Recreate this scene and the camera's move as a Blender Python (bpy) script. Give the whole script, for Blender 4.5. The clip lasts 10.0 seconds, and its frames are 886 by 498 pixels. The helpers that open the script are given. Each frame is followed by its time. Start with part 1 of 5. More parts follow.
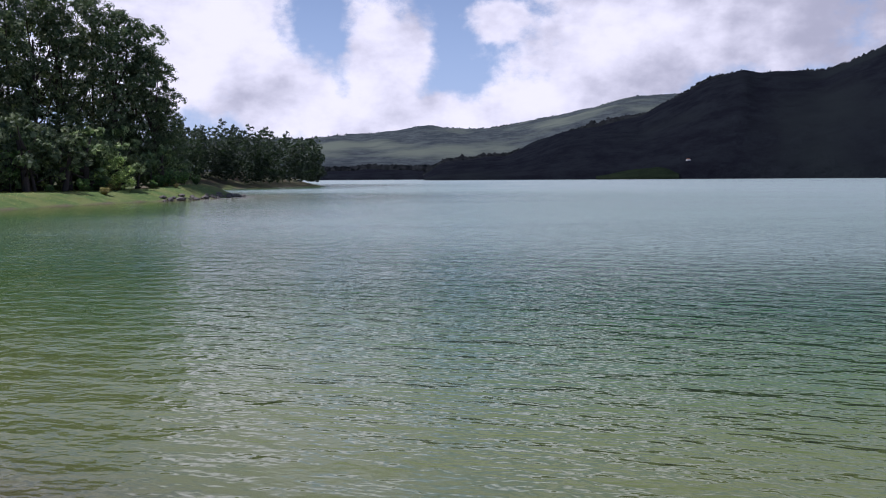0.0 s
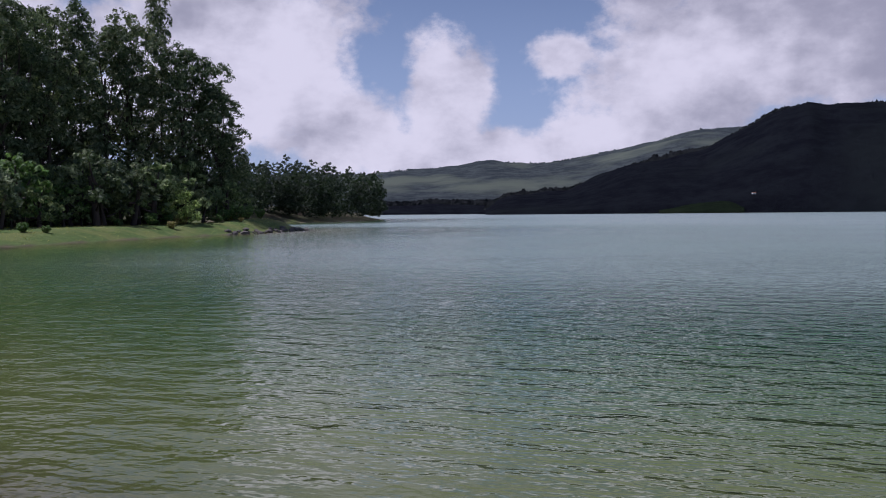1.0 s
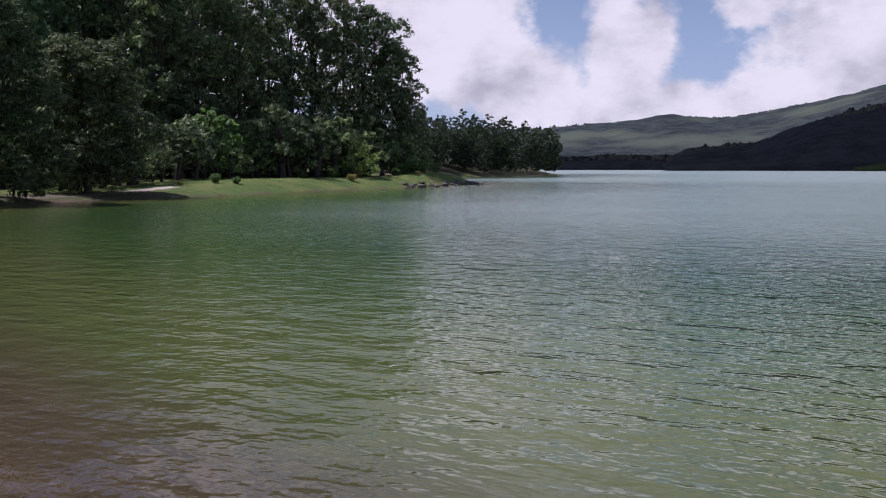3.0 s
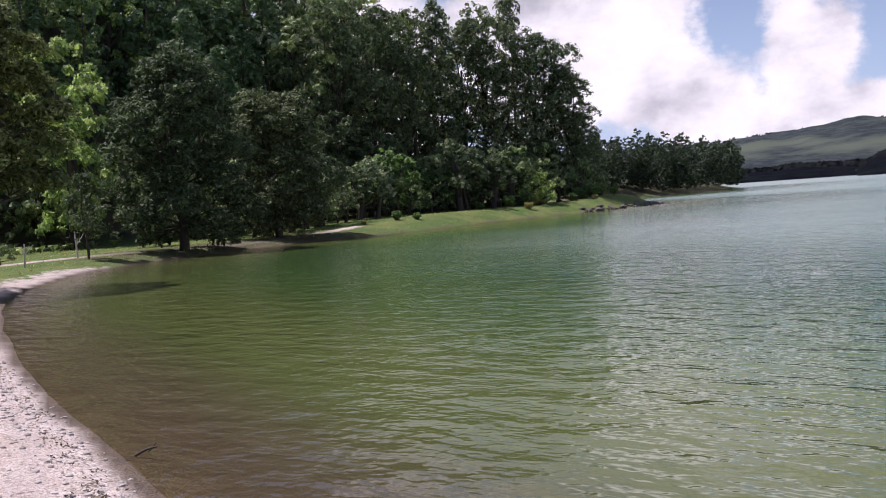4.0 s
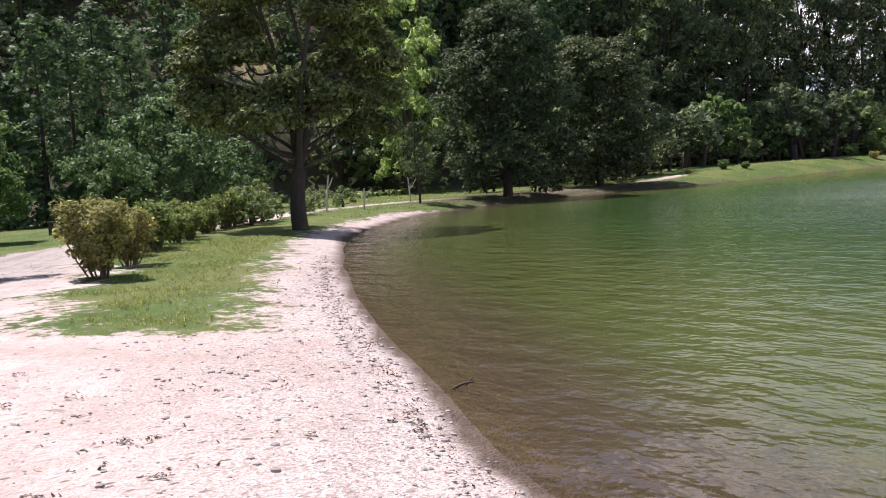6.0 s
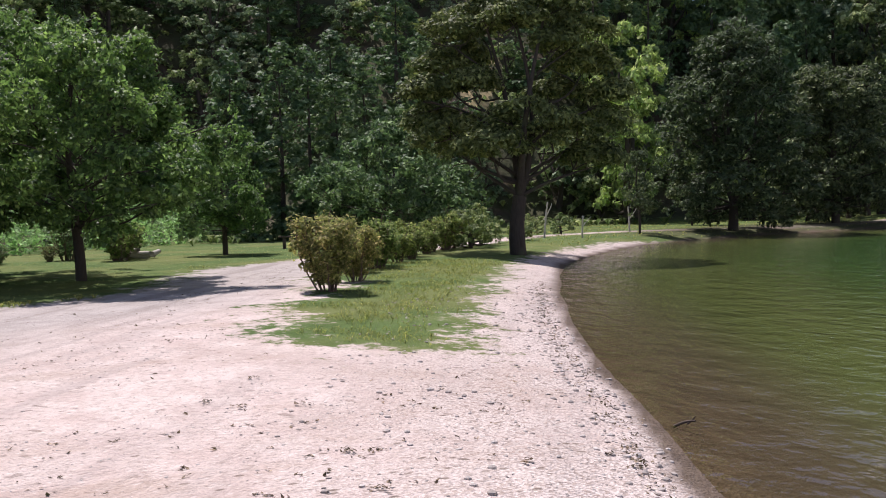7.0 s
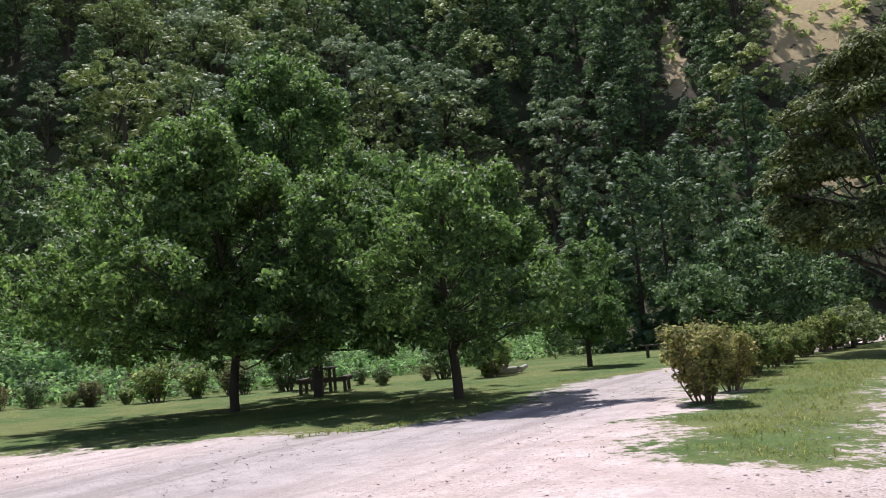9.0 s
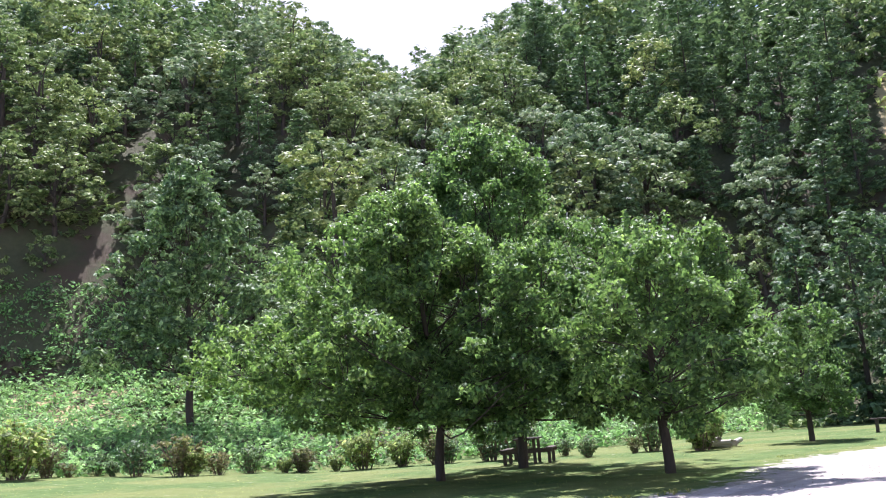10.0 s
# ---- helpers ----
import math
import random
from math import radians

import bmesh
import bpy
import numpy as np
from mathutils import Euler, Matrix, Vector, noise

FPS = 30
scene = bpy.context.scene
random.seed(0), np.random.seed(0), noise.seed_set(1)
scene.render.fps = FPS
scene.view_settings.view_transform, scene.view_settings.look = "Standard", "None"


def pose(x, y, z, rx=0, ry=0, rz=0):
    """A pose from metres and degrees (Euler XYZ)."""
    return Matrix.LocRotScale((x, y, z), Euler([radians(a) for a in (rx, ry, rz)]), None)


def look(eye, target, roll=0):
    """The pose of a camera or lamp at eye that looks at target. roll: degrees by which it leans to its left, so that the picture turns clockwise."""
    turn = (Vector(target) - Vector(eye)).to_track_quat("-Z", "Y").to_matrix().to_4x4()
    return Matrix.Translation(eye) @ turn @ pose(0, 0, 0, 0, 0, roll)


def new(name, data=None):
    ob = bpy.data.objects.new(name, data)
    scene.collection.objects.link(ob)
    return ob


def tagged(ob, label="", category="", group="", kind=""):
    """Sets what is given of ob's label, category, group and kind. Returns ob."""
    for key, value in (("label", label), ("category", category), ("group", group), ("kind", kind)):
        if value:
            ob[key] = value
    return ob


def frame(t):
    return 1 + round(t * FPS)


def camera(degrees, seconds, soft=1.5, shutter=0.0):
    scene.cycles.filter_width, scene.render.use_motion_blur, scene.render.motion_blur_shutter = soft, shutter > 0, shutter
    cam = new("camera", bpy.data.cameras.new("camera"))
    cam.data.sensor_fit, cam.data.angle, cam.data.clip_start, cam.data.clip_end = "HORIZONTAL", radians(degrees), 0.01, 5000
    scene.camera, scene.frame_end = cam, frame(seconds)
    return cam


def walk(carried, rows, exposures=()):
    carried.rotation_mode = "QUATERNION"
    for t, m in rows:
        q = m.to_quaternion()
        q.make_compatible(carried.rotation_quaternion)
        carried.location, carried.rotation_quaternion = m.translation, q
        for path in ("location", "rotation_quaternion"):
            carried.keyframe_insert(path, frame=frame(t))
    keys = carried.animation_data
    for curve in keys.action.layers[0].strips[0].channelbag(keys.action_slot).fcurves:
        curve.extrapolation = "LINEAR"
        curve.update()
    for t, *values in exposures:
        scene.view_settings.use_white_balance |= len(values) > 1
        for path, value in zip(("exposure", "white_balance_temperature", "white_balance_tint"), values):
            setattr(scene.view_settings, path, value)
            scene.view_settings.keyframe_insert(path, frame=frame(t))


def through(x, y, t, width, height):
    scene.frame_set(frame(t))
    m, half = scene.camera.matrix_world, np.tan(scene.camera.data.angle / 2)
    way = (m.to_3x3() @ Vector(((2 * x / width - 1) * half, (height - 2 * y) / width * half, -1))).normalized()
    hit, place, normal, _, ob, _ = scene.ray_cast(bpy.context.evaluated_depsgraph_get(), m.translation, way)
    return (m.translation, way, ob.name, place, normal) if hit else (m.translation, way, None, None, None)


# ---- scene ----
cam = camera(49.0, 10.0, 1.0)
PATH = [
    (0.0, -0.127, 0.221, 1.756, 85.8, 0.35, 0.0),
    (0.5, -0.105, 0.233, 1.686, 87.93, 0.14, 2.24),
    (1.0, -0.098, 0.283, 1.664, 87.86, 0.5, 3.6),
    (1.5, -0.066, 0.332, 1.685, 86.65, 0.58, 5.57),
    (2.0, 0.073, 0.407, 1.67, 85.93, 0.18, 9.18),
    (3.3, -0.053, 0.214, 1.597, 85.3, 0.45, 16.31),
    (3.5, -0.073, 0.214, 1.582, 86.56, 0.9, 18.55),
    (4.0, -0.149, 0.292, 1.657, 87.24, 4.0, 24.18),
    (4.5, -0.246, 0.368, 1.633, 86.74, 2.19, 31.16),
    (5.0, -0.359, 0.454, 1.603, 85.88, 2.75, 36.07),
    (5.2, -0.327, 0.427, 1.613, 85.91, 3.18, 36.76),
    (6.3, -0.197, 0.418, 1.606, 85.77, 3.21, 46.15),
    (6.5, -0.196, 0.393, 1.608, 86.27, 2.7, 48.41),
    (7.0, -0.288, 0.403, 1.6, 87.66, 1.59, 55.76),
    (7.5, -0.29, 0.345, 1.617, 88.62, 1.87, 58.11),
    (8.0, -0.349, 0.255, 1.623, 90.2, 1.99, 63.91),
    (8.5, -0.417, 0.259, 1.651, 92.69, 4.14, 70.4),
    (9.0, -0.498, 0.275, 1.673, 95.21, 4.95, 76.48),
    (9.5, -0.535, 0.245, 1.683, 98.38, 4.06, 82.41),
    (10.0, -0.678, 0.217, 1.687, 100.2, 4.37, 88.22),
]
walk(cam, [(t, pose(x, y, z, a, b, c)) for t, x, y, z, a, b, c in PATH],
     [(0.0, 0.06, 5800, 23), (0.9, -0.36, 5800, 26), (2.0, -0.38, 5920, 26), (3.5, 0.04, 6120, 25), (4.5, 0.43, 6550, 24), (5.2, 0.58, 6600, 24),
      (6.5, 0.56, 6560, 21), (7.2, 0.24, 6510, 20), (8.5, 0.24, 6410, 19), (9.0, 0.4, 6280, 20), (9.4, 0.76, 6140, 22), (9.7, 1.28, 6040, 22), (10.0, 1.5, 6040, 22)])

# ---- world and sun ----
SUN_AZ, SUN_EL = 87.0, 59.0
world = bpy.data.worlds.new("sky")
scene.world = world
world.use_nodes = True


class Nodes:
    """A short way to write node trees."""

    def __init__(self, tree):
        self.tree = tree
        tree.nodes.clear()

    def add(self, kind, inputs=(), **props):
        n = self.tree.nodes.new(kind)
        for key, value in props.items():
            setattr(n, key, value)
        for key, value in dict(inputs).items():
            if isinstance(value, bpy.types.NodeSocket):
                self.tree.links.new(value, n.inputs[key])
            else:
                n.inputs[key].default_value = value
        return n

    def math(self, op, a, b=0.0, c=0.0, clamp=False):
        n = self.add("ShaderNodeMath", {0: a, 1: b, 2: c}, operation=op)
        n.use_clamp = clamp
        return n.outputs[0]

    def step(self, x, lo, hi, a=0.0, b=1.0):
        return self.add("ShaderNodeMapRange", {0: x, 1: lo, 2: hi, 3: a, 4: b}, interpolation_type="SMOOTHSTEP").outputs[0]

    def mix(self, f, a, b, blend="MIX"):
        n = self.add("ShaderNodeMix", data_type="RGBA", blend_type=blend)
        for key, value in ((0, f), (6, a), (7, b)):
            if isinstance(value, bpy.types.NodeSocket):
                self.tree.links.new(value, n.inputs[key])
            elif key == 0:
                n.inputs[0].default_value = value
            else:
                n.inputs[key].default_value = (*value, 1.0)
        return n.outputs[2]

    def noise(self, vec, scale, detail=4.0, rough=0.55, out=0):
        return self.add("ShaderNodeTexNoise", {"Vector": vec, "Scale": scale, "Detail": detail, "Roughness": rough}).outputs[out]

    def scaled(self, vec, sx, sy, sz, rot=0.0):
        return self.add("ShaderNodeMapping", {"Vector": vec, "Scale": (sx, sy, sz), "Rotation": (0, 0, radians(rot))}).outputs[0]


def build_world():
    n = Nodes(world.node_tree)
    sky = n.add("ShaderNodeTexSky", sky_type="NISHITA", sun_disc=False, sun_elevation=radians(SUN_EL),
                sun_rotation=radians(360 - SUN_AZ), altitude=250.0, air_density=1.0, dust_density=0.6, ozone_density=1.0)
    d = n.add("ShaderNodeTexCoord").outputs["Generated"]
    xyz = n.add("ShaderNodeSeparateXYZ", {0: d})
    az = n.math("MULTIPLY", n.math("ARCTAN2", n.math("MULTIPLY", xyz.outputs[0], -1.0), xyz.outputs[1]), 57.2958)
    el = n.math("MULTIPLY", n.math("ARCSINE", xyz.outputs[2]), 57.2958)
    # cloud field: drifting masses with ragged edges
    flat = n.add("ShaderNodeCombineXYZ", {0: az, 1: el, 2: 0.0}).outputs[0]
    warp = n.noise(n.scaled(flat, 1, 1.25, 1), 0.16, 7.0, 0.6)
    fine = n.noise(n.scaled(flat, 1, 1.3, 1), 0.55, 6.0, 0.62)
    field = None
    masses = [(15.5, 9.0, 7.2, 6.6), (3.4, 6.8, 2.7, 4.4), (2.0, 3.4, 9.0, 1.6), (-10.0, 7.0, 7.0, 3.4), (-15.5, 9.6, 10.0, 4.8),
              (-3.4, 9.0, 1.8, 1.6), (-7.0, 4.2, 5.5, 2.0), (-30.0, 8.0, 9.0, 9.0), (8.0, 15.4, 9.0, 2.6), (9.5, 5.0, 4.0, 3.0)]
    for a0, e0, sa, se in masses:
        da = n.math("DIVIDE", n.math("SUBTRACT", az, a0), sa)
        de = n.math("DIVIDE", n.math("SUBTRACT", el, e0), se)
        r = n.math("SQRT", n.math("ADD", n.math("MULTIPLY", da, da), n.math("MULTIPLY", de, de)))
        v = n.math("SUBTRACT", 1.0, r)
        field = v if field is None else n.math("SMOOTH_MAX", field, v, 0.25)
    # away from the lake view the broken cloud is made up, tuned for ambient light
    rest = n.math("MULTIPLY_ADD", n.noise(d, 2.4, 5.0), 3.2, -2.25)
    # unseen cloud added above the lake side to brighten the water's reflection
    rest = n.math("ADD", rest, n.math("MULTIPLY", n.step(az, -110.0, -60.0), n.math("MULTIPLY", n.step(az, 45.0, 20.0), n.step(el, 48.0, 30.0, 0.0, 1.5))))
    bank = n.math("SUBTRACT", 1.0, n.math("ABSOLUTE", n.math("DIVIDE", n.math("SUBTRACT", az, 90.0), 16.0)))
    bank = n.math("SUBTRACT", bank, n.step(el, 24.0, 40.0, 0.0, 1.5))
    rest = n.math("MAXIMUM", rest, bank)
    away = n.math("MAXIMUM", n.step(az, 20.0, 30.0), n.math("MAXIMUM", n.step(az, -34.0, -46.0), n.step(el, 15.0, 24.0)))
    field = n.add("ShaderNodeMix", {0: away, 2: field, 3: rest}).outputs[0]
    field = n.math("ADD", field, n.math("MULTIPLY_ADD", warp, 1.7, -0.85))
    field = n.math("ADD", field, n.math("MULTIPLY_ADD", fine, 0.7, -0.35))
    cover = n.step(field, -0.16, 0.26)
    puff = n.noise(n.scaled(flat, 1, 1.5, 1), 0.2, 5.0, 0.5)
    low = n.noise(n.scaled(flat, 1, 2.0, 1), 0.09, 4.0)
    billow = n.noise(n.scaled(flat, 1, 1.3, 1), 0.5, 6.0, 0.6)
    shade = n.math("ADD", n.math("MULTIPLY", puff, 0.6), n.math("ADD", n.math("MULTIPLY", low, 0.5), n.math("MULTIPLY", billow, 0.24)))
    shade = n.math("ADD", shade, n.step(az, -6.0, -24.0, 0.0, 0.16))
    shade = n.math("ADD", shade, n.step(az, 55.0, 75.0, 0.0, 0.12))
    shade = n.math("ADD", shade, n.step(el, 8.5, 13.0, 0.0, 0.10))
    white = n.mix(n.step(shade, 0.57, 0.9), (0.88, 0.868, 0.892), (0.42, 0.425, 0.48))
    blue = n.mix(1.0, sky.outputs[0], (SKY * 1.0, SKY * 1.0, SKY * 1.08), "MULTIPLY")
    haze = n.mix(n.step(el, 18.0, 1.0, 0.06, 0.55), blue, (0.50, 0.66, 0.92))
    col = n.mix(cover, haze, white)
    bg = n.add("ShaderNodeBackground", {"Color": col, "Strength": 1.0})
    n.add("ShaderNodeOutputWorld", {"Surface": bg.outputs[0]})


SKY = 0.065
build_world()
sun_dir = Vector((-math.sin(radians(SUN_AZ)) * math.cos(radians(SUN_EL)), math.cos(radians(SUN_AZ)) * math.cos(radians(SUN_EL)),
                  math.sin(radians(SUN_EL))))
sun = new("sun", bpy.data.lights.new("sun", "SUN"))
sun.data.energy, sun.data.angle, sun.data.color = 4.5, radians(0.6), (1.0, 0.97, 0.93)
sun.matrix_world = look(sun_dir * 300, (0, 0, 0))

# ---- materials ----
def material(name):
    m = bpy.data.materials.new(name)
    m.use_nodes = True
    return m, Nodes(m.node_tree)


def finish(n, col, rough=0.9, bump=None, strength=0.4, dist=0.02, spec=0.3):
    b = n.add("ShaderNodeBsdfPrincipled", {"Base Color": col if isinstance(col, bpy.types.NodeSocket) else (*col, 1),
                                           "Roughness": rough, "Specular IOR Level": spec})
    if bump is not None:
        bp = n.add("ShaderNodeBump", {"Height": bump, "Strength": strength, "Distance": dist})
        n.tree.links.new(bp.outputs[0], b.inputs["Normal"])
    n.add("ShaderNodeOutputMaterial", {"Surface": b.outputs[0]})


def leaf_material(name, dark, mid, light, through=0.35, gloss=0.25, cut=0.0, grain=7.0, vary=(0.5, 1.5), rough=0.55, relief=1.0, lit=(0.15, 0.27, 0.07)):
    m, n = material(name)
    per = n.add("ShaderNodeNewGeometry").outputs["Random Per Island"]
    tree = n.add("ShaderNodeObjectInfo").outputs["Random"]
    pos = n.add("ShaderNodeTexCoord").outputs["Object"]
    patch = n.noise(pos, 0.55, 2.0)
    stand = n.noise(pos, 0.11, 2.0)
    f = n.math("ADD", n.math("MULTIPLY", per, 0.8), n.math("MULTIPLY", patch, 0.4))
    col = n.mix(n.step(f, 0.2, 0.62), dark, mid)
    col = n.mix(n.step(f, 0.62, 0.98), col, light)
    tone = n.math("ADD", n.math("MULTIPLY", tree, 0.65), n.step(stand, 0.3, 0.7, 0.0, 0.35))
    tint = n.mix(n.step(tone, 0.1, 0.6), (0.76, 0.82, 0.78), (1.02, 1.0, 0.95))
    tint = n.mix(n.step(tone, 0.6, 0.95), tint, (1.38, 1.24, 1.05))
    col = n.mix(1.0, col, tint, "MULTIPLY")
    # single leaves stand out light or dark
    odd = n.math("FRACT", n.math("MULTIPLY", per, 17.3))
    col = n.mix(1.0, col, n.mix(odd, (vary[0],) * 3, (vary[1],) * 3), "MULTIPLY")
    # leaflets within a spray: their own tone and tilt
    leaflet = n.noise(pos, grain, 3.0, 0.65)
    col = n.mix(1.0, col, n.mix(n.step(leaflet, 0.36, 0.64), (1 - 0.27 * relief,) * 3, (1.1 + 0.38 * relief, 1.1 + 0.35 * relief, 1.1 + 0.3 * relief)), "MULTIPLY")
    tilt = n.add("ShaderNodeBump", {"Height": leaflet, "Strength": relief, "Distance": 1.6 / grain}).outputs[0]
    a = n.add("ShaderNodeBsdfPrincipled", {"Base Color": col, "Roughness": rough, "Specular IOR Level": gloss, "Normal": tilt})
    b = n.add("ShaderNodeBsdfTranslucent", {"Color": n.mix(0.4, col, lit)})
    s = n.add("ShaderNodeMixShader", {0: through, 1: a.outputs[0], 2: b.outputs[0]})
    if cut:
        # each spray is broken into leaflets
        gap = n.step(n.noise(pos, cut, 2.0, 0.6), 0.38, 0.42)
        clear = n.add("ShaderNodeBsdfTransparent")
        s = n.add("ShaderNodeMixShader", {0: gap, 1: clear.outputs[0], 2: s.outputs[0]})
    n.add("ShaderNodeOutputMaterial", {"Surface": s.outputs[0]})
    return m


def bark_material(name, a, b):
    m, n = material(name)
    p = n.add("ShaderNodeTexCoord").outputs["Object"]
    g = n.noise(n.scaled(p, 6, 6, 1.2), 4.0, 6.0)
    col = n.mix(g, a, b)
    moss = n.step(n.noise(p, 1.3, 3.0), 0.55, 0.7)
    col = n.mix(n.math("MULTIPLY", moss, 0.45), col, (0.12, 0.14, 0.07))
    finish(n, col, 0.95, g, 0.6, 0.03)
    return m


def ground_material():
    m, n = material("ground")
    p = n.add("ShaderNodeTexCoord").outputs["Object"]

    def attr(name):
        return n.add("ShaderNodeAttribute", attribute_name=name).outputs["Fac"]
    big = n.noise(p, 0.35, 4.0)
    mid = n.noise(p, 2.2, 5.0)
    fine = n.noise(p, 16.0, 5.0, 0.65)
    bent = n.mix(0.06, p, n.noise(p, 6.0, 3.0, 0.6, 1))
    grit = n.add("ShaderNodeTexVoronoi", {"Vector": bent, "Scale": 48.0}).outputs["Distance"]
    grains = n.add("ShaderNodeTexVoronoi", {"Vector": bent, "Scale": 48.0}).outputs["Color"]
    # pale pumice sand
    sand = n.mix(n.step(mid, 0.3, 0.7), (0.59, 0.475, 0.435), (0.71, 0.605, 0.56))
    sand = n.mix(n.step(fine, 0.42, 0.8), sand, (0.40, 0.325, 0.285))
    sand = n.mix(n.step(big, 0.45, 0.7, 0.0, 0.5), sand, (0.40, 0.305, 0.26))
    worn = n.noise(n.scaled(p, 1, 0.6, 1, 35), 1.3, 6.0, 0.68)
    sand = n.mix(n.step(worn, 0.50, 0.66, 0.0, 0.6), sand, (0.44, 0.335, 0.275))
    crumbs = n.noise(n.scaled(p, 1, 0.6, 1, 35), 22.0, 3.0, 0.7)
    sand = n.mix(n.step(crumbs, 0.60, 0.70, 0.0, 0.55), sand, (0.30, 0.23, 0.195))
    sand = n.mix(n.step(crumbs, 0.42, 0.32, 0.0, 0.6), sand, (0.76, 0.68, 0.64))
    spots = n.step(n.noise(p, 5.0, 3.0), 0.66, 0.72, 0.0, 0.6)
    sand = n.mix(spots, sand, (0.22, 0.17, 0.14))
    ruts = n.noise(n.scaled(n.scaled(p, 1, 1, 1, 40.0), 0.16, 2.4, 1), 1.0, 4.0, 0.6)
    sand = n.mix(n.step(ruts, 0.46, 0.66, 0.0, 0.55), sand, (0.40, 0.335, 0.31))
    # the driven way: greyer dust with darker wheel streaks
    dust = n.mix(n.step(mid, 0.3, 0.7), (0.365, 0.33, 0.31), (0.465, 0.427, 0.405))
    dust = n.mix(n.step(crumbs, 0.56, 0.68, 0.0, 0.55), dust, (0.27, 0.245, 0.23))
    dust = n.mix(n.step(ruts, 0.46, 0.62, 0.0, 0.85), dust, (0.29, 0.26, 0.24))
    sand = n.mix(n.math("MULTIPLY", attr("drive"), 0.85), sand, dust)
    # gravel strip near the water
    gv = n.mix(n.step(n.add("ShaderNodeSeparateColor", {0: grains}).outputs[0], 0.05, 0.5), (0.28, 0.22, 0.185), (0.69, 0.61, 0.57))
    # dark cell edges paint the small shadows between the chips
    gv = n.mix(n.step(grit, 0.5, 0.75, 0.0, 0.6), gv, (0.24, 0.19, 0.165))
    chips = n.math("MULTIPLY", attr("gravel"), n.step(n.noise(p, 1.1, 4.0, 0.6), 0.3, 0.6, 0.35, 1.0))
    sand = n.mix(n.math("MULTIPLY", chips, 0.7), sand, gv)
    specks = n.add("ShaderNodeTexVoronoi", {"Vector": n.scaled(p, 1, 0.55, 1, 35), "Scale": 9.0}).outputs["Distance"]
    sand = n.mix(n.math("MULTIPLY", n.step(specks, 0.2, 0.1), n.step(n.noise(p, 0.9, 3.0), 0.42, 0.58, 0.1, 0.8)), sand, (0.17, 0.13, 0.10))
    # turf
    turf = n.mix(n.step(mid, 0.3, 0.7), (0.070, 0.122, 0.030), (0.116, 0.178, 0.050))
    turf = n.mix(n.step(fine, 0.45, 0.8), turf, (0.06, 0.085, 0.02))
    turf = n.mix(n.step(big, 0.40, 0.62, 0.0, 0.5), turf, (0.205, 0.205, 0.070))
    bare = n.math("ADD", attr("bare"), n.math("ADD", n.math("MULTIPLY_ADD", mid, 1.5, -0.75), n.math("MULTIPLY_ADD", fine, 1.0, -0.5)))
    bare = n.math("ADD", bare, n.math("MULTIPLY_ADD", n.noise(p, 5.5, 4.0, 0.6), 1.4, -0.7))
    col = n.mix(n.step(bare, 0.35, 0.65), turf, sand)
    # undergrowth soil on the hill; its mask also paints shade under shore trees
    soil = n.mix(mid, (0.045, 0.050, 0.024), (0.100, 0.100, 0.050))
    soil = n.mix(n.step(n.noise(p, 0.25, 5.0), 0.48, 0.62, 0.0, 0.8), soil, (0.085, 0.060, 0.042))
    col = n.mix(attr("hill"), col, soil)
    slip = n.mix(mid, (0.37, 0.28, 0.14), (0.56, 0.45, 0.25))
    open_earth = n.step(n.math("ADD", attr("slip"), n.math("MULTIPLY_ADD", n.noise(p, 0.9, 6.0, 0.65), 3.6, -1.9)), 0.4, 0.6)
    col = n.mix(n.math("MULTIPLY", open_earth, n.step(attr("slip"), 0.02, 0.2)), col, slip)
    # wet margin and lake bed
    bed = n.mix(n.step(mid, 0.3, 0.7), (0.088, 0.063, 0.045), (0.145, 0.107, 0.078))
    bed = n.mix(n.step(fine, 0.5, 0.75), bed, (0.11, 0.075, 0.055))
    col = n.mix(n.math("MULTIPLY", attr("wet"), 1.0), col, bed)
    rough = n.math("MULTIPLY_ADD", attr("wet"), -0.2, 0.95)
    h = n.math("ADD", n.math("MULTIPLY", fine, 0.6), n.math("MULTIPLY", grit, 0.5))
    h = n.math("ADD", n.math("ADD", h, crumbs), n.math("MULTIPLY", n.math("ADD", mid, ruts), 1.5))
    finish(n, col, rough, h, 0.62, 0.042, 0.2)
    return m


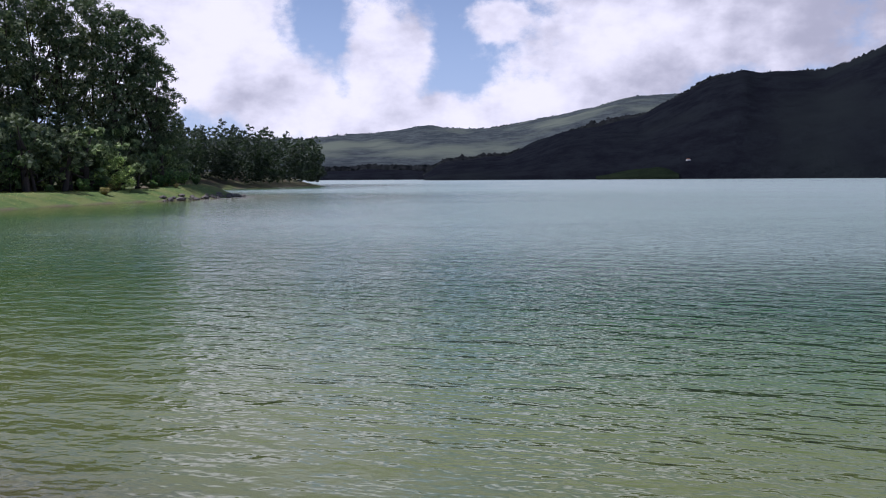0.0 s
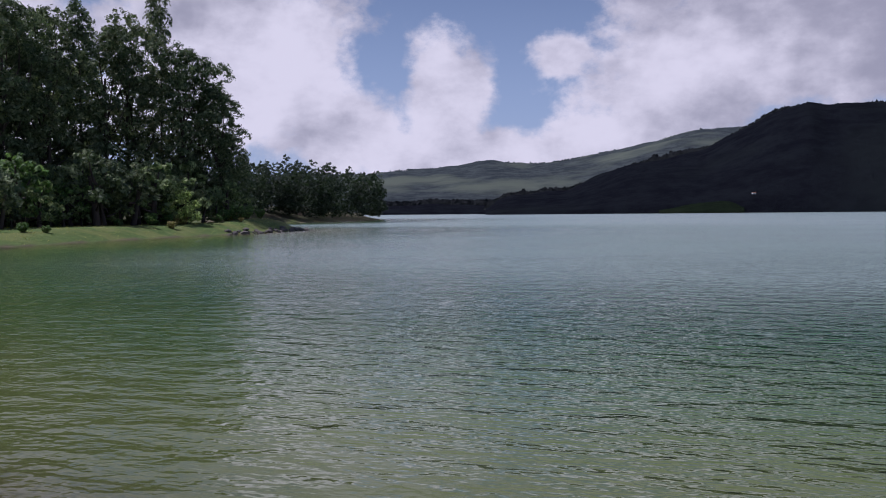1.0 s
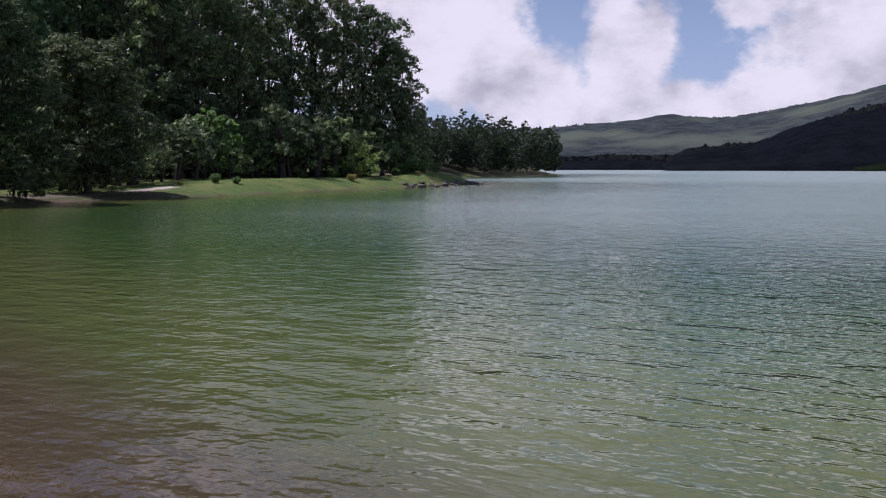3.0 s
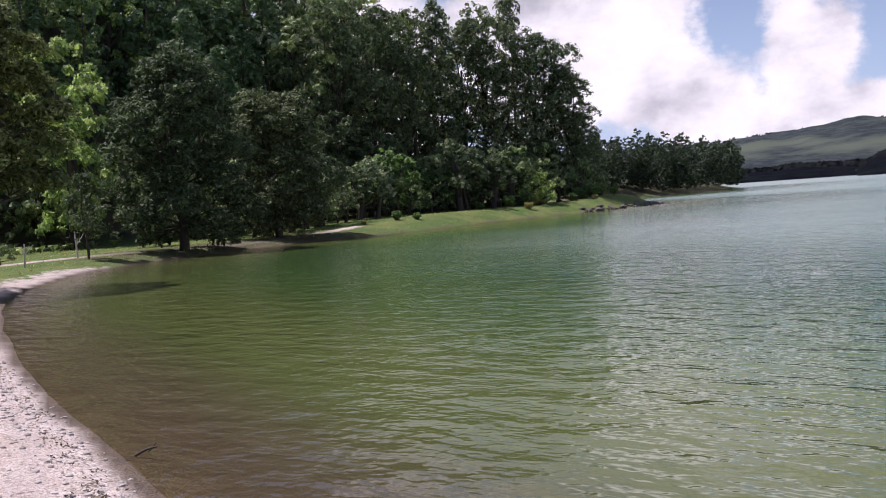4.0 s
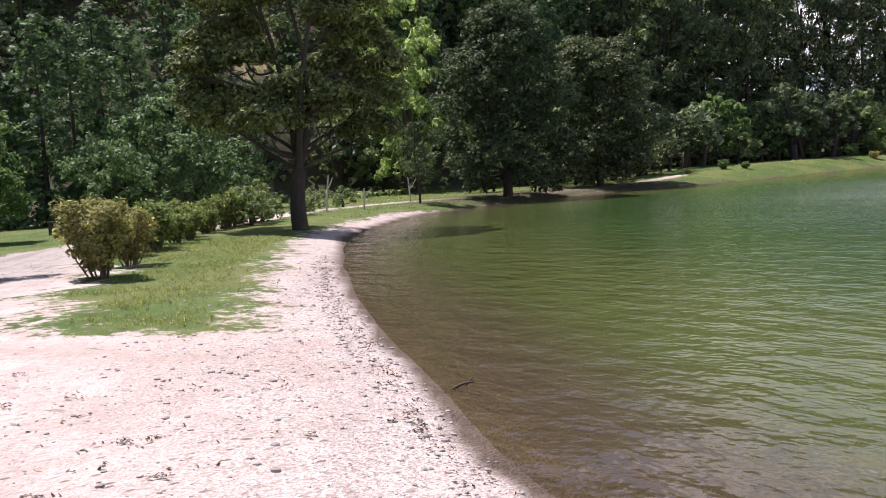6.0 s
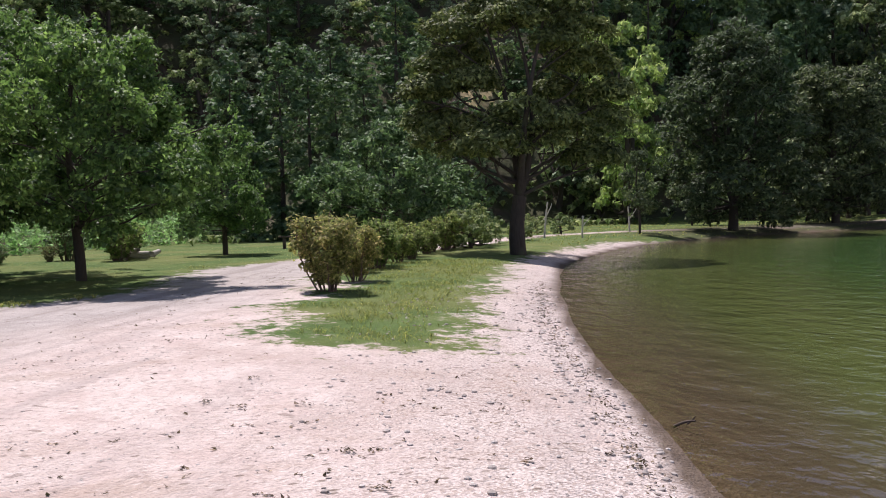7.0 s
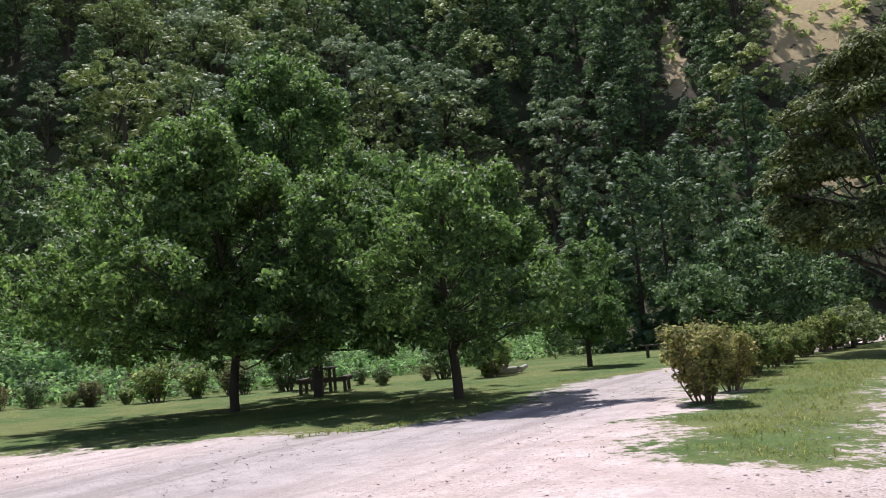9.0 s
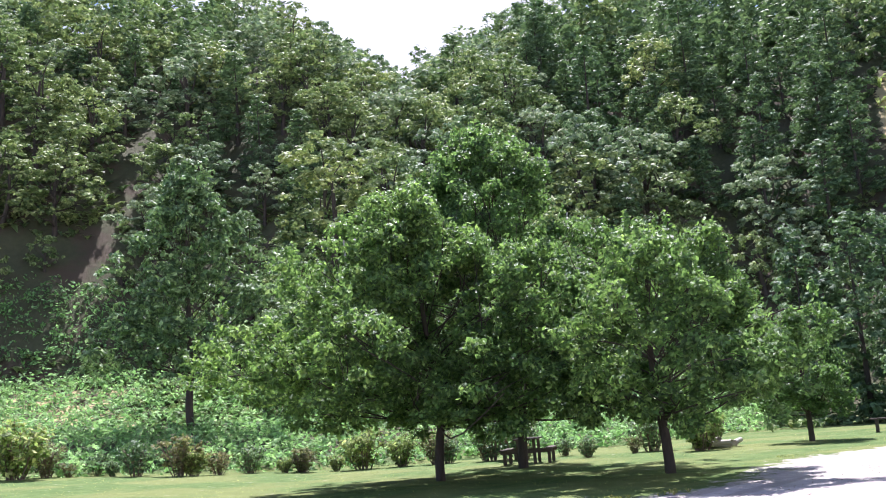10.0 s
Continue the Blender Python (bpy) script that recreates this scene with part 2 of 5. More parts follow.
def water_material():
    m, n = material("lake_water")
    p = n.add("ShaderNodeTexCoord").outputs["Object"]
    deep = n.add("ShaderNodeAttribute", attribute_name="deep").outputs["Fac"]
    lee = n.add("ShaderNodeAttribute", attribute_name="lee").outputs["Fac"]
    q = n.scaled(p, 1.0, 1.0, 1.0, 20.0)
    w1 = n.noise(n.scaled(q, 0.58, 1.0, 1), 2.3, 3.0, 0.55)
    w2 = n.noise(n.scaled(q, 0.75, 1.0, 1), 7.0, 2.0, 0.6)
    w3 = n.noise(n.scaled(q, 0.55, 1.0, 1, 22), 9.5, 2.0, 0.6)
    gust = n.step(n.noise(n.scaled(p, 0.5, 1, 1), 0.06, 3.0), 0.35, 0.65, 0.6, 1.15)
    h = n.math("ADD", n.math("MULTIPLY", w1, 1.7), n.math("ADD", n.math("MULTIPLY", w2, 0.34), n.math("MULTIPLY", w3, 0.06)))
    h = n.math("MULTIPLY", n.math("MULTIPLY", h, gust), n.math("ADD", n.step(deep, 0.1, 1.0, 0.85, 1.15), n.math("MULTIPLY", n.step(deep, 0.8, 6.0), n.math("MULTIPLY_ADD", lee, -0.45, 0.6))))
    bump = n.add("ShaderNodeBump", {"Height": h, "Strength": 1.0, "Distance": 0.056}).outputs[0]
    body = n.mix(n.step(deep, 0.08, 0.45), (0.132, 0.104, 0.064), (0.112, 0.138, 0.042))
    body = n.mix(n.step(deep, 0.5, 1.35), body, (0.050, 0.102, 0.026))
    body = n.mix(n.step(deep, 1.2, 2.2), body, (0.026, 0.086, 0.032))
    # pale tone puts the sky's sheen into the deep-water colour
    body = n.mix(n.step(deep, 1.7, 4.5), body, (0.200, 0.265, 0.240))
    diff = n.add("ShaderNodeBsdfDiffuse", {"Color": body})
    clear = n.add("ShaderNodeBsdfTransparent", {"Color": (0.93, 0.90, 0.79, 1)})
    opac = n.math("SUBTRACT", 1.0, n.math("EXPONENT", n.math("MULTIPLY", deep, -3.3)), clamp=True)
    under = n.add("ShaderNodeMixShader", {0: opac, 1: clear.outputs[0], 2: diff.outputs[0]})
    top = n.add("ShaderNodeBsdfGlossy", {"Color": (1, 1, 1, 1), "Roughness": n.step(deep, 3.0, 14.0, 0.07, 0.27), "Normal": bump})
    fr = n.add("ShaderNodeFresnel", {"IOR": 1.33, "Normal": bump})
    # mirror reflection is cut over deep water, where the painted sheen stands in
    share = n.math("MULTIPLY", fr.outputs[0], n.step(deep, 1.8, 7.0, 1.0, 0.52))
    s = n.add("ShaderNodeMixShader", {0: share, 1: under.outputs[0], 2: top.outputs[0]})
    n.add("ShaderNodeOutputMaterial", {"Surface": s.outputs[0]})
    return m


def hill_material(name, a, b, c, scale):
    m, n = material(name)
    p = n.add("ShaderNodeTexCoord").outputs["Object"]
    f = n.noise(p, scale, 10.0, 0.78)
    g = n.noise(p, scale * 0.12, 4.0, 0.55)
    col = n.mix(n.step(f, 0.38, 0.62), a, b)
    col = n.mix(n.step(g, 0.48, 0.66), col, c)
    finish(n, col, 1.0, f, 1.0, 6.0, 0.0)
    return m


def plain_material(name, a, b, scale, rough=0.85, dist=0.01):
    m, n = material(name)
    p = n.add("ShaderNodeTexCoord").outputs["Object"]
    rnd = n.add("ShaderNodeNewGeometry").outputs["Random Per Island"]
    f = n.noise(p, scale, 6.0, 0.6)
    col = n.mix(n.math("ADD", n.math("MULTIPLY", f, 0.6), n.math("MULTIPLY", rnd, 0.4)), a, b)
    finish(n, col, rough, f, 0.6, dist)
    return m


GROUND, WATER = ground_material(), water_material()
# the ridge's blue-grey tint puts aerial haze into the base colour
RIDGE_HAZED = hill_material("hazed_ridge_woods", (0.034, 0.043, 0.048), (0.070, 0.083, 0.084), (0.112, 0.130, 0.104), 0.03)
# cloud shadow on the far shore is put into these near-black woods colours
MOUNT_SHADOWED = hill_material("cloud_shadowed_mountain", (0.008, 0.009, 0.013), (0.014, 0.017, 0.021), (0.016, 0.020, 0.022), 0.05)
MOUNT_WOODS = plain_material("cloud_shadowed_crowns", (0.009, 0.011, 0.013), (0.016, 0.020, 0.020), 0.02, 1.0)
# crowns on the ridge carry the same painted haze tint
RIDGE_WOODS = plain_material("hazed_ridge_crowns", (0.048, 0.060, 0.060), (0.074, 0.090, 0.082), 0.01, 1.0)
MEADOW = hill_material("meadow", (0.012, 0.019, 0.012), (0.018, 0.027, 0.015), (0.026, 0.034, 0.019), 0.1)
LEAF_CEDAR = leaf_material("cedar_foliage", (0.055, 0.097, 0.048), (0.108, 0.178, 0.084), (0.194, 0.284, 0.139), 0.3, cut=8, grain=9.0, vary=(0.72, 1.28), relief=0.4)
LEAF_BROAD = leaf_material("broadleaf_foliage", (0.110, 0.164, 0.068), (0.227, 0.298, 0.117), (0.439, 0.497, 0.223), 0.3, cut=8, grain=9.0, vary=(0.7, 1.3), relief=0.4)
LEAF_PALE = leaf_material("pale_foliage", (0.121, 0.182, 0.103), (0.222, 0.303, 0.182), (0.449, 0.506, 0.333), 0.3, cut=8, grain=9.0, vary=(0.75, 1.25), relief=0.4)
LEAF_LAWN = leaf_material("plane_tree_foliage", (0.037, 0.081, 0.034), (0.099, 0.200, 0.058), (0.235, 0.380, 0.115), 0.44, 0.42, grain=14.0, vary=(0.42, 1.4), rough=0.42, relief=0.8, lit=(0.25, 0.44, 0.09))
# shade-toned variant of the plane-tree leaves: a duller glow put into the material
LEAF_SHADE_TONE = leaf_material("shade_toned_foliage", (0.066, 0.121, 0.060), (0.148, 0.256, 0.108), (0.313, 0.451, 0.196), 0.3, 0.35, grain=14.0, vary=(0.5, 1.35), rough=0.45, relief=0.7)
LEAF_OLIVE = leaf_material("olive_foliage", (0.053, 0.074, 0.030), (0.127, 0.163, 0.063), (0.240, 0.283, 0.112), 0.2, 0.15, grain=8.0, vary=(0.68, 1.3), relief=0.45)
LEAF_DUSK = leaf_material("dusky_foliage", (0.040, 0.055, 0.030), (0.092, 0.122, 0.063), (0.183, 0.221, 0.110), 0.2, 0.15, grain=8.0, relief=0.6)
LEAF_HEDGE = leaf_material("hedge_foliage", (0.27, 0.27, 0.10), (0.48, 0.44, 0.15), (0.68, 0.52, 0.26), 0.5, grain=14.0)
LEAF_ROW = leaf_material("green_hedge_foliage", (0.13, 0.19, 0.05), (0.27, 0.35, 0.10), (0.48, 0.50, 0.19), 0.45, grain=14.0)
LEAF_TWIGGY = leaf_material("twiggy_azalea_foliage", (0.13, 0.115, 0.055), (0.23, 0.20, 0.085), (0.36, 0.31, 0.14), 0.4, grain=14.0)
LEAF_FERN = leaf_material("fern_foliage", (0.164, 0.332, 0.108), (0.303, 0.540, 0.187), (0.476, 0.717, 0.308), 0.4, 0.2, cut=9, grain=5.0)
LEAF_POINT = leaf_material("dark_point_foliage", (0.053, 0.080, 0.042), (0.112, 0.149, 0.075), (0.232, 0.266, 0.140), 0.25, 0.2, cut=8, grain=9.0, vary=(0.7, 1.3), relief=0.4)
# far darker than the other leaves, tuned to how the headland woods appear
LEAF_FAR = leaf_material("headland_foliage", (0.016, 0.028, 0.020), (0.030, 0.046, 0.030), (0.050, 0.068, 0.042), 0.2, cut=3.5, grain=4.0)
# sunlight on the gully shrubs is put into this very light leaf colour
LEAF_BRIGHT = leaf_material("bright_foliage", (0.235, 0.359, 0.117), (0.455, 0.593, 0.186), (0.718, 0.814, 0.317), 0.4, cut=8, grain=9.0)
LEAF_GRASS = leaf_material("grass_blades", (0.213, 0.265, 0.069), (0.309, 0.347, 0.100), (0.491, 0.450, 0.175), 0.45, 0.1)
LEAF_DRY = leaf_material("dry_leaves", (0.13, 0.09, 0.065), (0.21, 0.15, 0.11), (0.32, 0.24, 0.18), 0.1, 0.1)
BARK = bark_material("grey_brown_bark", (0.035, 0.027, 0.022), (0.10, 0.08, 0.065))
BARK_TWIG = bark_material("reddish_twig_bark", (0.12, 0.08, 0.06), (0.26, 0.18, 0.14))
BARK_PALE = bark_material("pale_bark", (0.28, 0.25, 0.22), (0.5, 0.47, 0.42))


STONE = plain_material("pumice_pebbles", (0.16, 0.125, 0.105), (0.72, 0.66, 0.62), 9.0)
ROCK = plain_material("dark_shore_rock", (0.06, 0.055, 0.05), (0.18, 0.16, 0.14), 3.0, 0.9, 0.05)
WOOD = plain_material("weathered_dark_wood", (0.045, 0.035, 0.028), (0.13, 0.10, 0.08), 14.0)
PALE_WOOD = plain_material("cut_pale_wood", (0.34, 0.30, 0.25), (0.62, 0.58, 0.52), 8.0)
WALL_WHITE = plain_material("white_plaster", (0.72, 0.71, 0.68), (0.82, 0.81, 0.79), 0.5)
ROOF = plain_material("clay_roof", (0.22, 0.10, 0.06), (0.34, 0.16, 0.10), 1.0)

# ---- the lie of the land ----
# shoreline, lake on the right-hand side of the way
SHORE = [(420, -320), (90, -60), (30, -9), (12, -0.3), (5, 1.5), (1.2, 2.4), (-1.3, 3.2), (-3.3, 4.25), (-5.05, 5.45), (-7.0, 6.85),
         (-10.2, 9.25), (-15.0, 13.2), (-20.4, 18.2), (-24.6, 23.8), (-27.6, 29.2), (-28.9, 34.5), (-29.3, 40.0), (-28.9, 47.0),
         (-27.0, 53.0), (-26.3, 63.0), (-24.4, 74.0), (-21.4, 84.0), (-20.3, 97.0), (-24.0, 101.0), (-38.0, 108.0), (-62, 128), (-50, 158),
         (-38, 175), (-31.5, 240), (-40, 262), (-120, 300), (-260, 700), (-190, 1500), (60, 1900), (560, 1700), (700, 900), (760, 100)]
TOE = [(-26, -60), (-35, -26), (-39, -12), (-39.5, -3), (-41, 7), (-45, 15), (-50, 27), (-50, 42), (-44, 56), (-40, 72), (-37, 92),
       (-50, 108), (-90, 120), (-300, 200), (-900, 100), (-900, -600), (-100, -300)]
FORE = [(-18.2, -1.3), (-16.9, 1.3), (-16.4, 3.0), (-16.8, 4.5), (-18.3, 6.1), (-22.4, 8.4), (-24.9, 11.9), (-23.0, 13.3), (-15.6, 7.9), (-11.6, 5.5),
        (-9.2, 4.5), (-7.5, 5.7), (-9.0, 7.0), (-9.5, 9.2), (0, 9), (8, 6), (8, -14), (-21, -14)]
TRACK = [(-22.5, 10.6), (-25.6, 14.6), (-29.4, 20.6), (-33.5, 28.0), (-33.5, 34.5), (-31.2, 40.0), (-31.0, 47.0), (-31.5, 56.0)]


def spline(pts, n, closed):
    p = np.array(pts, float)
    k = len(p)
    out = []
    for i in range(k if closed else k - 1):
        a, b, c, d = (p[(i + o) % k] if closed else p[min(max(i + o, 0), k - 1)] for o in (-1, 0, 1, 2))
        for t in np.linspace(0, 1, n, endpoint=False):
            out.append(0.5 * (2 * b + (c - a) * t + (2 * a - 5 * b + 4 * c - d) * t * t + (3 * b - a - 3 * c + d) * t ** 3))
    return np.array(out if closed else out + [p[-1]])


def distance(q, line, closed):
    """Distance of each point of q (n, 2) from a polyline; negative outside where it is closed."""
    a = line if closed else line[:-1]
    b = np.roll(line, -1, 0) if closed else line[1:]
    best = np.full(len(q), 1e9)
    inside = np.zeros(len(q), bool)
    for (ax, ay), (bx, by) in zip(a, b):
        dx, dy = bx - ax, by - ay
        t = np.clip(((q[:, 0] - ax) * dx + (q[:, 1] - ay) * dy) / (dx * dx + dy * dy + 1e-12), 0, 1)
        best = np.minimum(best, np.hypot(q[:, 0] - ax - t * dx, q[:, 1] - ay - t * dy))
        if closed and ay != by:
            cross = (ay > q[:, 1]) != (by > q[:, 1])
            inside ^= cross & (q[:, 0] < (q[:, 1] - ay) * dx / dy + ax)
    return np.where(inside, best, -best) if closed else best


LAKE = spline(SHORE, 6, True)
HILL = spline(TOE, 4, True)
TRACK_LINE = spline(TRACK, 5, False)
DRIVE_LINE = spline([(-4, -9), (-9, -3.5), (-13.5, 1.0), (-17.0, 4.9), (-20.0, 8.0), (-22.5, 10.6)], 5, False)


def wave_noise(x, y, s, seed):
    r = np.random.RandomState(seed)
    out = np.zeros_like(x)
    for i in range(6):
        a, ph, k = r.uniform(0, 6.28), r.uniform(0, 6.28), s * r.uniform(0.6, 1.9)
        out += np.sin((x * np.cos(a) + y * np.sin(a)) * k + ph)
    return out / 6


def sm(x, a, b):
    t = np.clip((x - a) / (b - a), 0, 1)
    return t * t * (3 - 2 * t)


def land(q):
    """Height and the masks of the ground at points q (n, 2)."""
    q = np.asarray(q, float)
    x, y = q[:, 0], q[:, 1]
    d = -distance(q, LAKE, True)
    d = d + (0.055 * wave_noise(x, y, 1.6, 41) + 0.008 * wave_noise(x, y, 6.0, 42)) * np.clip(1.5 - np.abs(d), 0, 1)
    u = distance(q, HILL, True)
    beach = 0.30 * (1 - np.exp(-np.maximum(d, 0) / 1.1))
    h = np.where(d > 0, beach + sm(d, 0.3, 2.0) * 0.02 * wave_noise(x, y, 1.3, 3), 0.0)
    bank = sm(y, 50, 66) * sm(d, 0.2, 3.5) * sm(-y, -140, -110) * 0.55
    h = h + bank + 0.55 * np.exp(-(((x + 22.5) / 3.5) ** 2 + ((y - 91) / 7.0) ** 2)) * sm(d, 0.1, 2.0)
    h = h + np.clip(-y - 3, 0, 40) * 0.055 * sm(-x, 14, 34)
    depth = np.where(d < 0, np.minimum(-d * 0.19, 0.95 + (-d - 5.0).clip(0) * 0.24), 0.0)
    h = np.where(d < 0, -np.minimum(depth, 14.0) - 0.0, h)
    up = np.maximum(u, 0)
    notch = np.exp(-((np.degrees(np.arctan2(-x, y)) - 89.5) / 5.6) ** 2)
    south = sm(np.degrees(np.arctan2(-x, y)), 58, 72)
    north = sm(np.degrees(np.arctan2(-x, y)), 38, 48)
    foot = 3 + 11 * south + 10 * sm(np.degrees(np.arctan2(-x, y)), 92, 101)
    top = 74 + 34 * north * (1 - south) + 10 * south + 6 * wave_noise(x, y, 0.03, 5) - 27 * notch
    rise = up - foot
    hh = 0.17 * np.minimum(up, foot) + top * (1 - np.exp(-np.maximum(rise, 0) * (0.84 + 0.24 * north + 0.06 * south - 0.2 * notch) / top))
    h = h + hh + sm(u, 2, 12) * 0.8 * wave_noise(x, y, 0.22, 7)
    head = sm(d, 0, 14) * sm(y, 140, 165) * sm(-y, -420, -300) * 3.0
    h = h + head
    far = np.hypot(x, y)
    h = np.where((d > 0) & (far > 420), np.minimum(d * 0.06, 20), h)
    fore = distance(q, np.array(FORE), True) + 0.8 * wave_noise(x, y, 1.3, 21) + 0.5 * wave_noise(x, y, 3.4, 22)
    tr = 1.25 - 0.012 * np.clip(y, 0, 60) - distance(q, TRACK_LINE, False)
    strip = np.where(y < 46, (1.45 - 0.022 * np.clip(y, 0, 40)) - d, -1.0)
    # sand fades out along the shore where the trees' shade is painted
    strip = np.where(y > 27, strip - (y - 27) * 0.3, strip)
    strip = np.where(x > -2, 9.0, strip)
    bare = np.clip(0.5 + np.maximum(np.maximum(fore * 0.6, tr), strip * 0.8) * 0.9, 0, 2.2)
    gravel = np.clip(1.25 - d / 2.6, 0.12, 1)
    wet = np.clip(1 - (d - 0.11 - 0.12 * wave_noise(x, y, 2.6, 31) - 0.06 * wave_noise(x, y, 7.0, 32)) / 0.12, 0, 1)
    wet = np.where(d > 0, wet * (1 - sm(y, 46, 56)), wet)
    az, rr = np.degrees(np.arctan2(-x, y)), np.hypot(x, y)
    el = np.degrees(np.arctan2(h - 1.65, rr))
    slip = np.maximum(sm(az, 50.6, 51.6) * sm(-az, -56.8, -56.0) * sm(el, 13.0, 13.8) * sm(-el, -18.2, -17.4),
                      sm(az, 60.7, 61.2) * sm(-az, -62.4, -61.8) * sm(el, 12.2, 12.8) * sm(-el, -16.6, -16.0))
    slip = np.maximum(slip, sm(az, 52.0, 52.5) * sm(-az, -54.8, -54.2) * sm(el, 5.6, 6.2) * sm(-el, -9.4, -8.8)) * (u > 0) * 1.12
    slip = np.maximum(slip, 0.55 * sm(az, 104, 106) * sm(u, 10, 12) * sm(-u, -24, -20))
    drive = np.clip(1.7 - distance(q, DRIVE_LINE, False) / 2.2 + 0.25 * wave_noise(x, y, 0.9, 61), 0, 1)
    return h, d, u, bare * (u < 1), gravel, wet, slip, drive


def grid_mesh(name, verts, faces, mat, attrs=None, smooth=True):
    me = bpy.data.meshes.new(name)
    verts = np.ascontiguousarray(verts, np.float32)
    faces = np.ascontiguousarray(faces, np.int32)
    k = faces.shape[1]
    me.vertices.add(len(verts))
    me.vertices.foreach_set("co", verts.ravel())
    me.loops.add(faces.size)
    me.loops.foreach_set("vertex_index", faces.ravel())
    me.polygons.add(len(faces))
    me.polygons.foreach_set("loop_start", np.arange(0, faces.size, k, dtype=np.int32))
    me.polygons.foreach_set("use_smooth", np.full(len(faces), smooth))
    for key, value in (attrs or {}).items():
        me.attributes.new(key, "FLOAT", "POINT").data.foreach_set("value", np.ascontiguousarray(value, np.float32))
    me.materials.append(mat)
    me.update()
    me.validate()
    return me


def polar(angles, radii, closed=True):
    a = np.radians(angles)
    X = -np.sin(a)[None, :] * radii[:, None]
    Y = np.cos(a)[None, :] * radii[:, None]
    nr, na = X.shape
    i = np.arange(nr - 1)[:, None] * na
    j = np.arange(na if closed else na - 1)[None, :]
    k = (j + 1) % na
    f = np.stack([i + j, i + k, i + na + k, i + na + j], -1).reshape(-1, 4)[:, ::-1]
    return np.stack([X.ravel(), Y.ravel()], 1), f


fine_az = np.arange(-36, 128, 0.55)
coarse_az = np.arange(128, 322, 3.0)
rings = np.concatenate([[0.02], np.geomspace(0.8, 150, 240), np.geomspace(165, 4700, 42)])
q, f = polar(np.concatenate([fine_az, coarse_az]), rings)
h, d, u, bare, gravel, wet, slip, drive = land(q)
# hill mask: slope soil, headland ground, and painted tree shade by the shore
tagged(new("ground", grid_mesh("ground", np.column_stack([q, h]), f, GROUND,
                                        {"bare": bare, "gravel": gravel, "wet": wet, "hill": np.maximum(np.maximum(np.clip(u / 2, 0, 1), 0.85 * np.clip(2.4 - 2 * np.hypot((q[:, 0] + 30.8) / 4.5, (q[:, 1] - 42) / 11), 0, 1)), (q[:, 1] > 128) * np.clip(d, 0, 1)), "slip": slip, "drive": drive})),
                "pale pumice beach, dirt track, mown lawn and hillside soil", "ground", kind="structure")
q, f = polar(np.concatenate([np.arange(-40, 60, 1.0), np.arange(60, 320, 3.0)]), np.concatenate([np.geomspace(1.5, 130, 130), np.geomspace(140, 4500, 40)]))
hw, dw = land(q)[:2]
keep = (dw[f] < 0.6).any(1)
# lee calms the ripples by bearing from the viewpoint, fitted to the view
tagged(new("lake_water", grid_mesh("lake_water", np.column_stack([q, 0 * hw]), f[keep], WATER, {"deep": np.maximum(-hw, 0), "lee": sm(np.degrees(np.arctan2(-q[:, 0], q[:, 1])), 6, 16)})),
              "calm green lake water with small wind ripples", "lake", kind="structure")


def ridge(name, mat, label, a0, a1, dist, profile, rough, seed, thick=500.0):
    """A range of hills whose crest runs at the given distance, with heights from a smooth profile of (bearing, rise)."""
    az = np.arange(a0, a1, 0.1)
    rise = np.interp(az, *np.array(profile).T)
    k = np.ones(9) / 9
    rise = np.convolve(np.pad(rise, 4, "edge"), k, "valid")
    r = np.random.RandomState(seed)
    tt = np.linspace(0, 1, 49)
    rows = []
    for t in tt:
        dd = dist[0] + (dist[1] - dist[0]) * t if t <= 0.75 else dist[1] * 0.75 + dist[0] * 0.25 + (t - 0.75) * thick * 4
        lift = math.sin(min(t / 0.75, 1.0) * math.pi / 2) ** 0.85 if t <= 0.75 else math.cos((t - 0.75) / 0.25 * math.pi / 2)
        top = dist[0] + (dist[1] - dist[0]) * 0.75
        z = np.tan(np.radians(rise)) * top * lift
        x, y = -np.sin(np.radians(az)) * dd, np.cos(np.radians(az)) * dd
        s = 40.0 / dist[1]
        z = z + rough * min(t * 3, 1) * (wave_noise(x, y, s, seed) + 0.6 * wave_noise(x, y, s * 3.3, seed + 1))
        crest = math.exp(-((t - 0.75) / 0.03) ** 2)
        z = z + rough * 0.6 * crest * np.repeat(r.uniform(-1, 1, len(az) // 2 + 1), 2)[:len(az)]
        rows.append(np.column_stack([x, y, z + 0.8 - 6 * (t == 0)]))
    v = np.concatenate(rows)
    na = len(az)
    i = np.arange(len(tt) - 1)[:, None] * na
    j = np.arange(na - 1)[None, :]
    f = np.stack([i + j, i + j + 1, i + na + j + 1, i + na + j], -1).reshape(-1, 4)[:, ::-1]
    return tagged(new(name, grid_mesh(name, v, f, mat)), label, "hill", kind="structure")


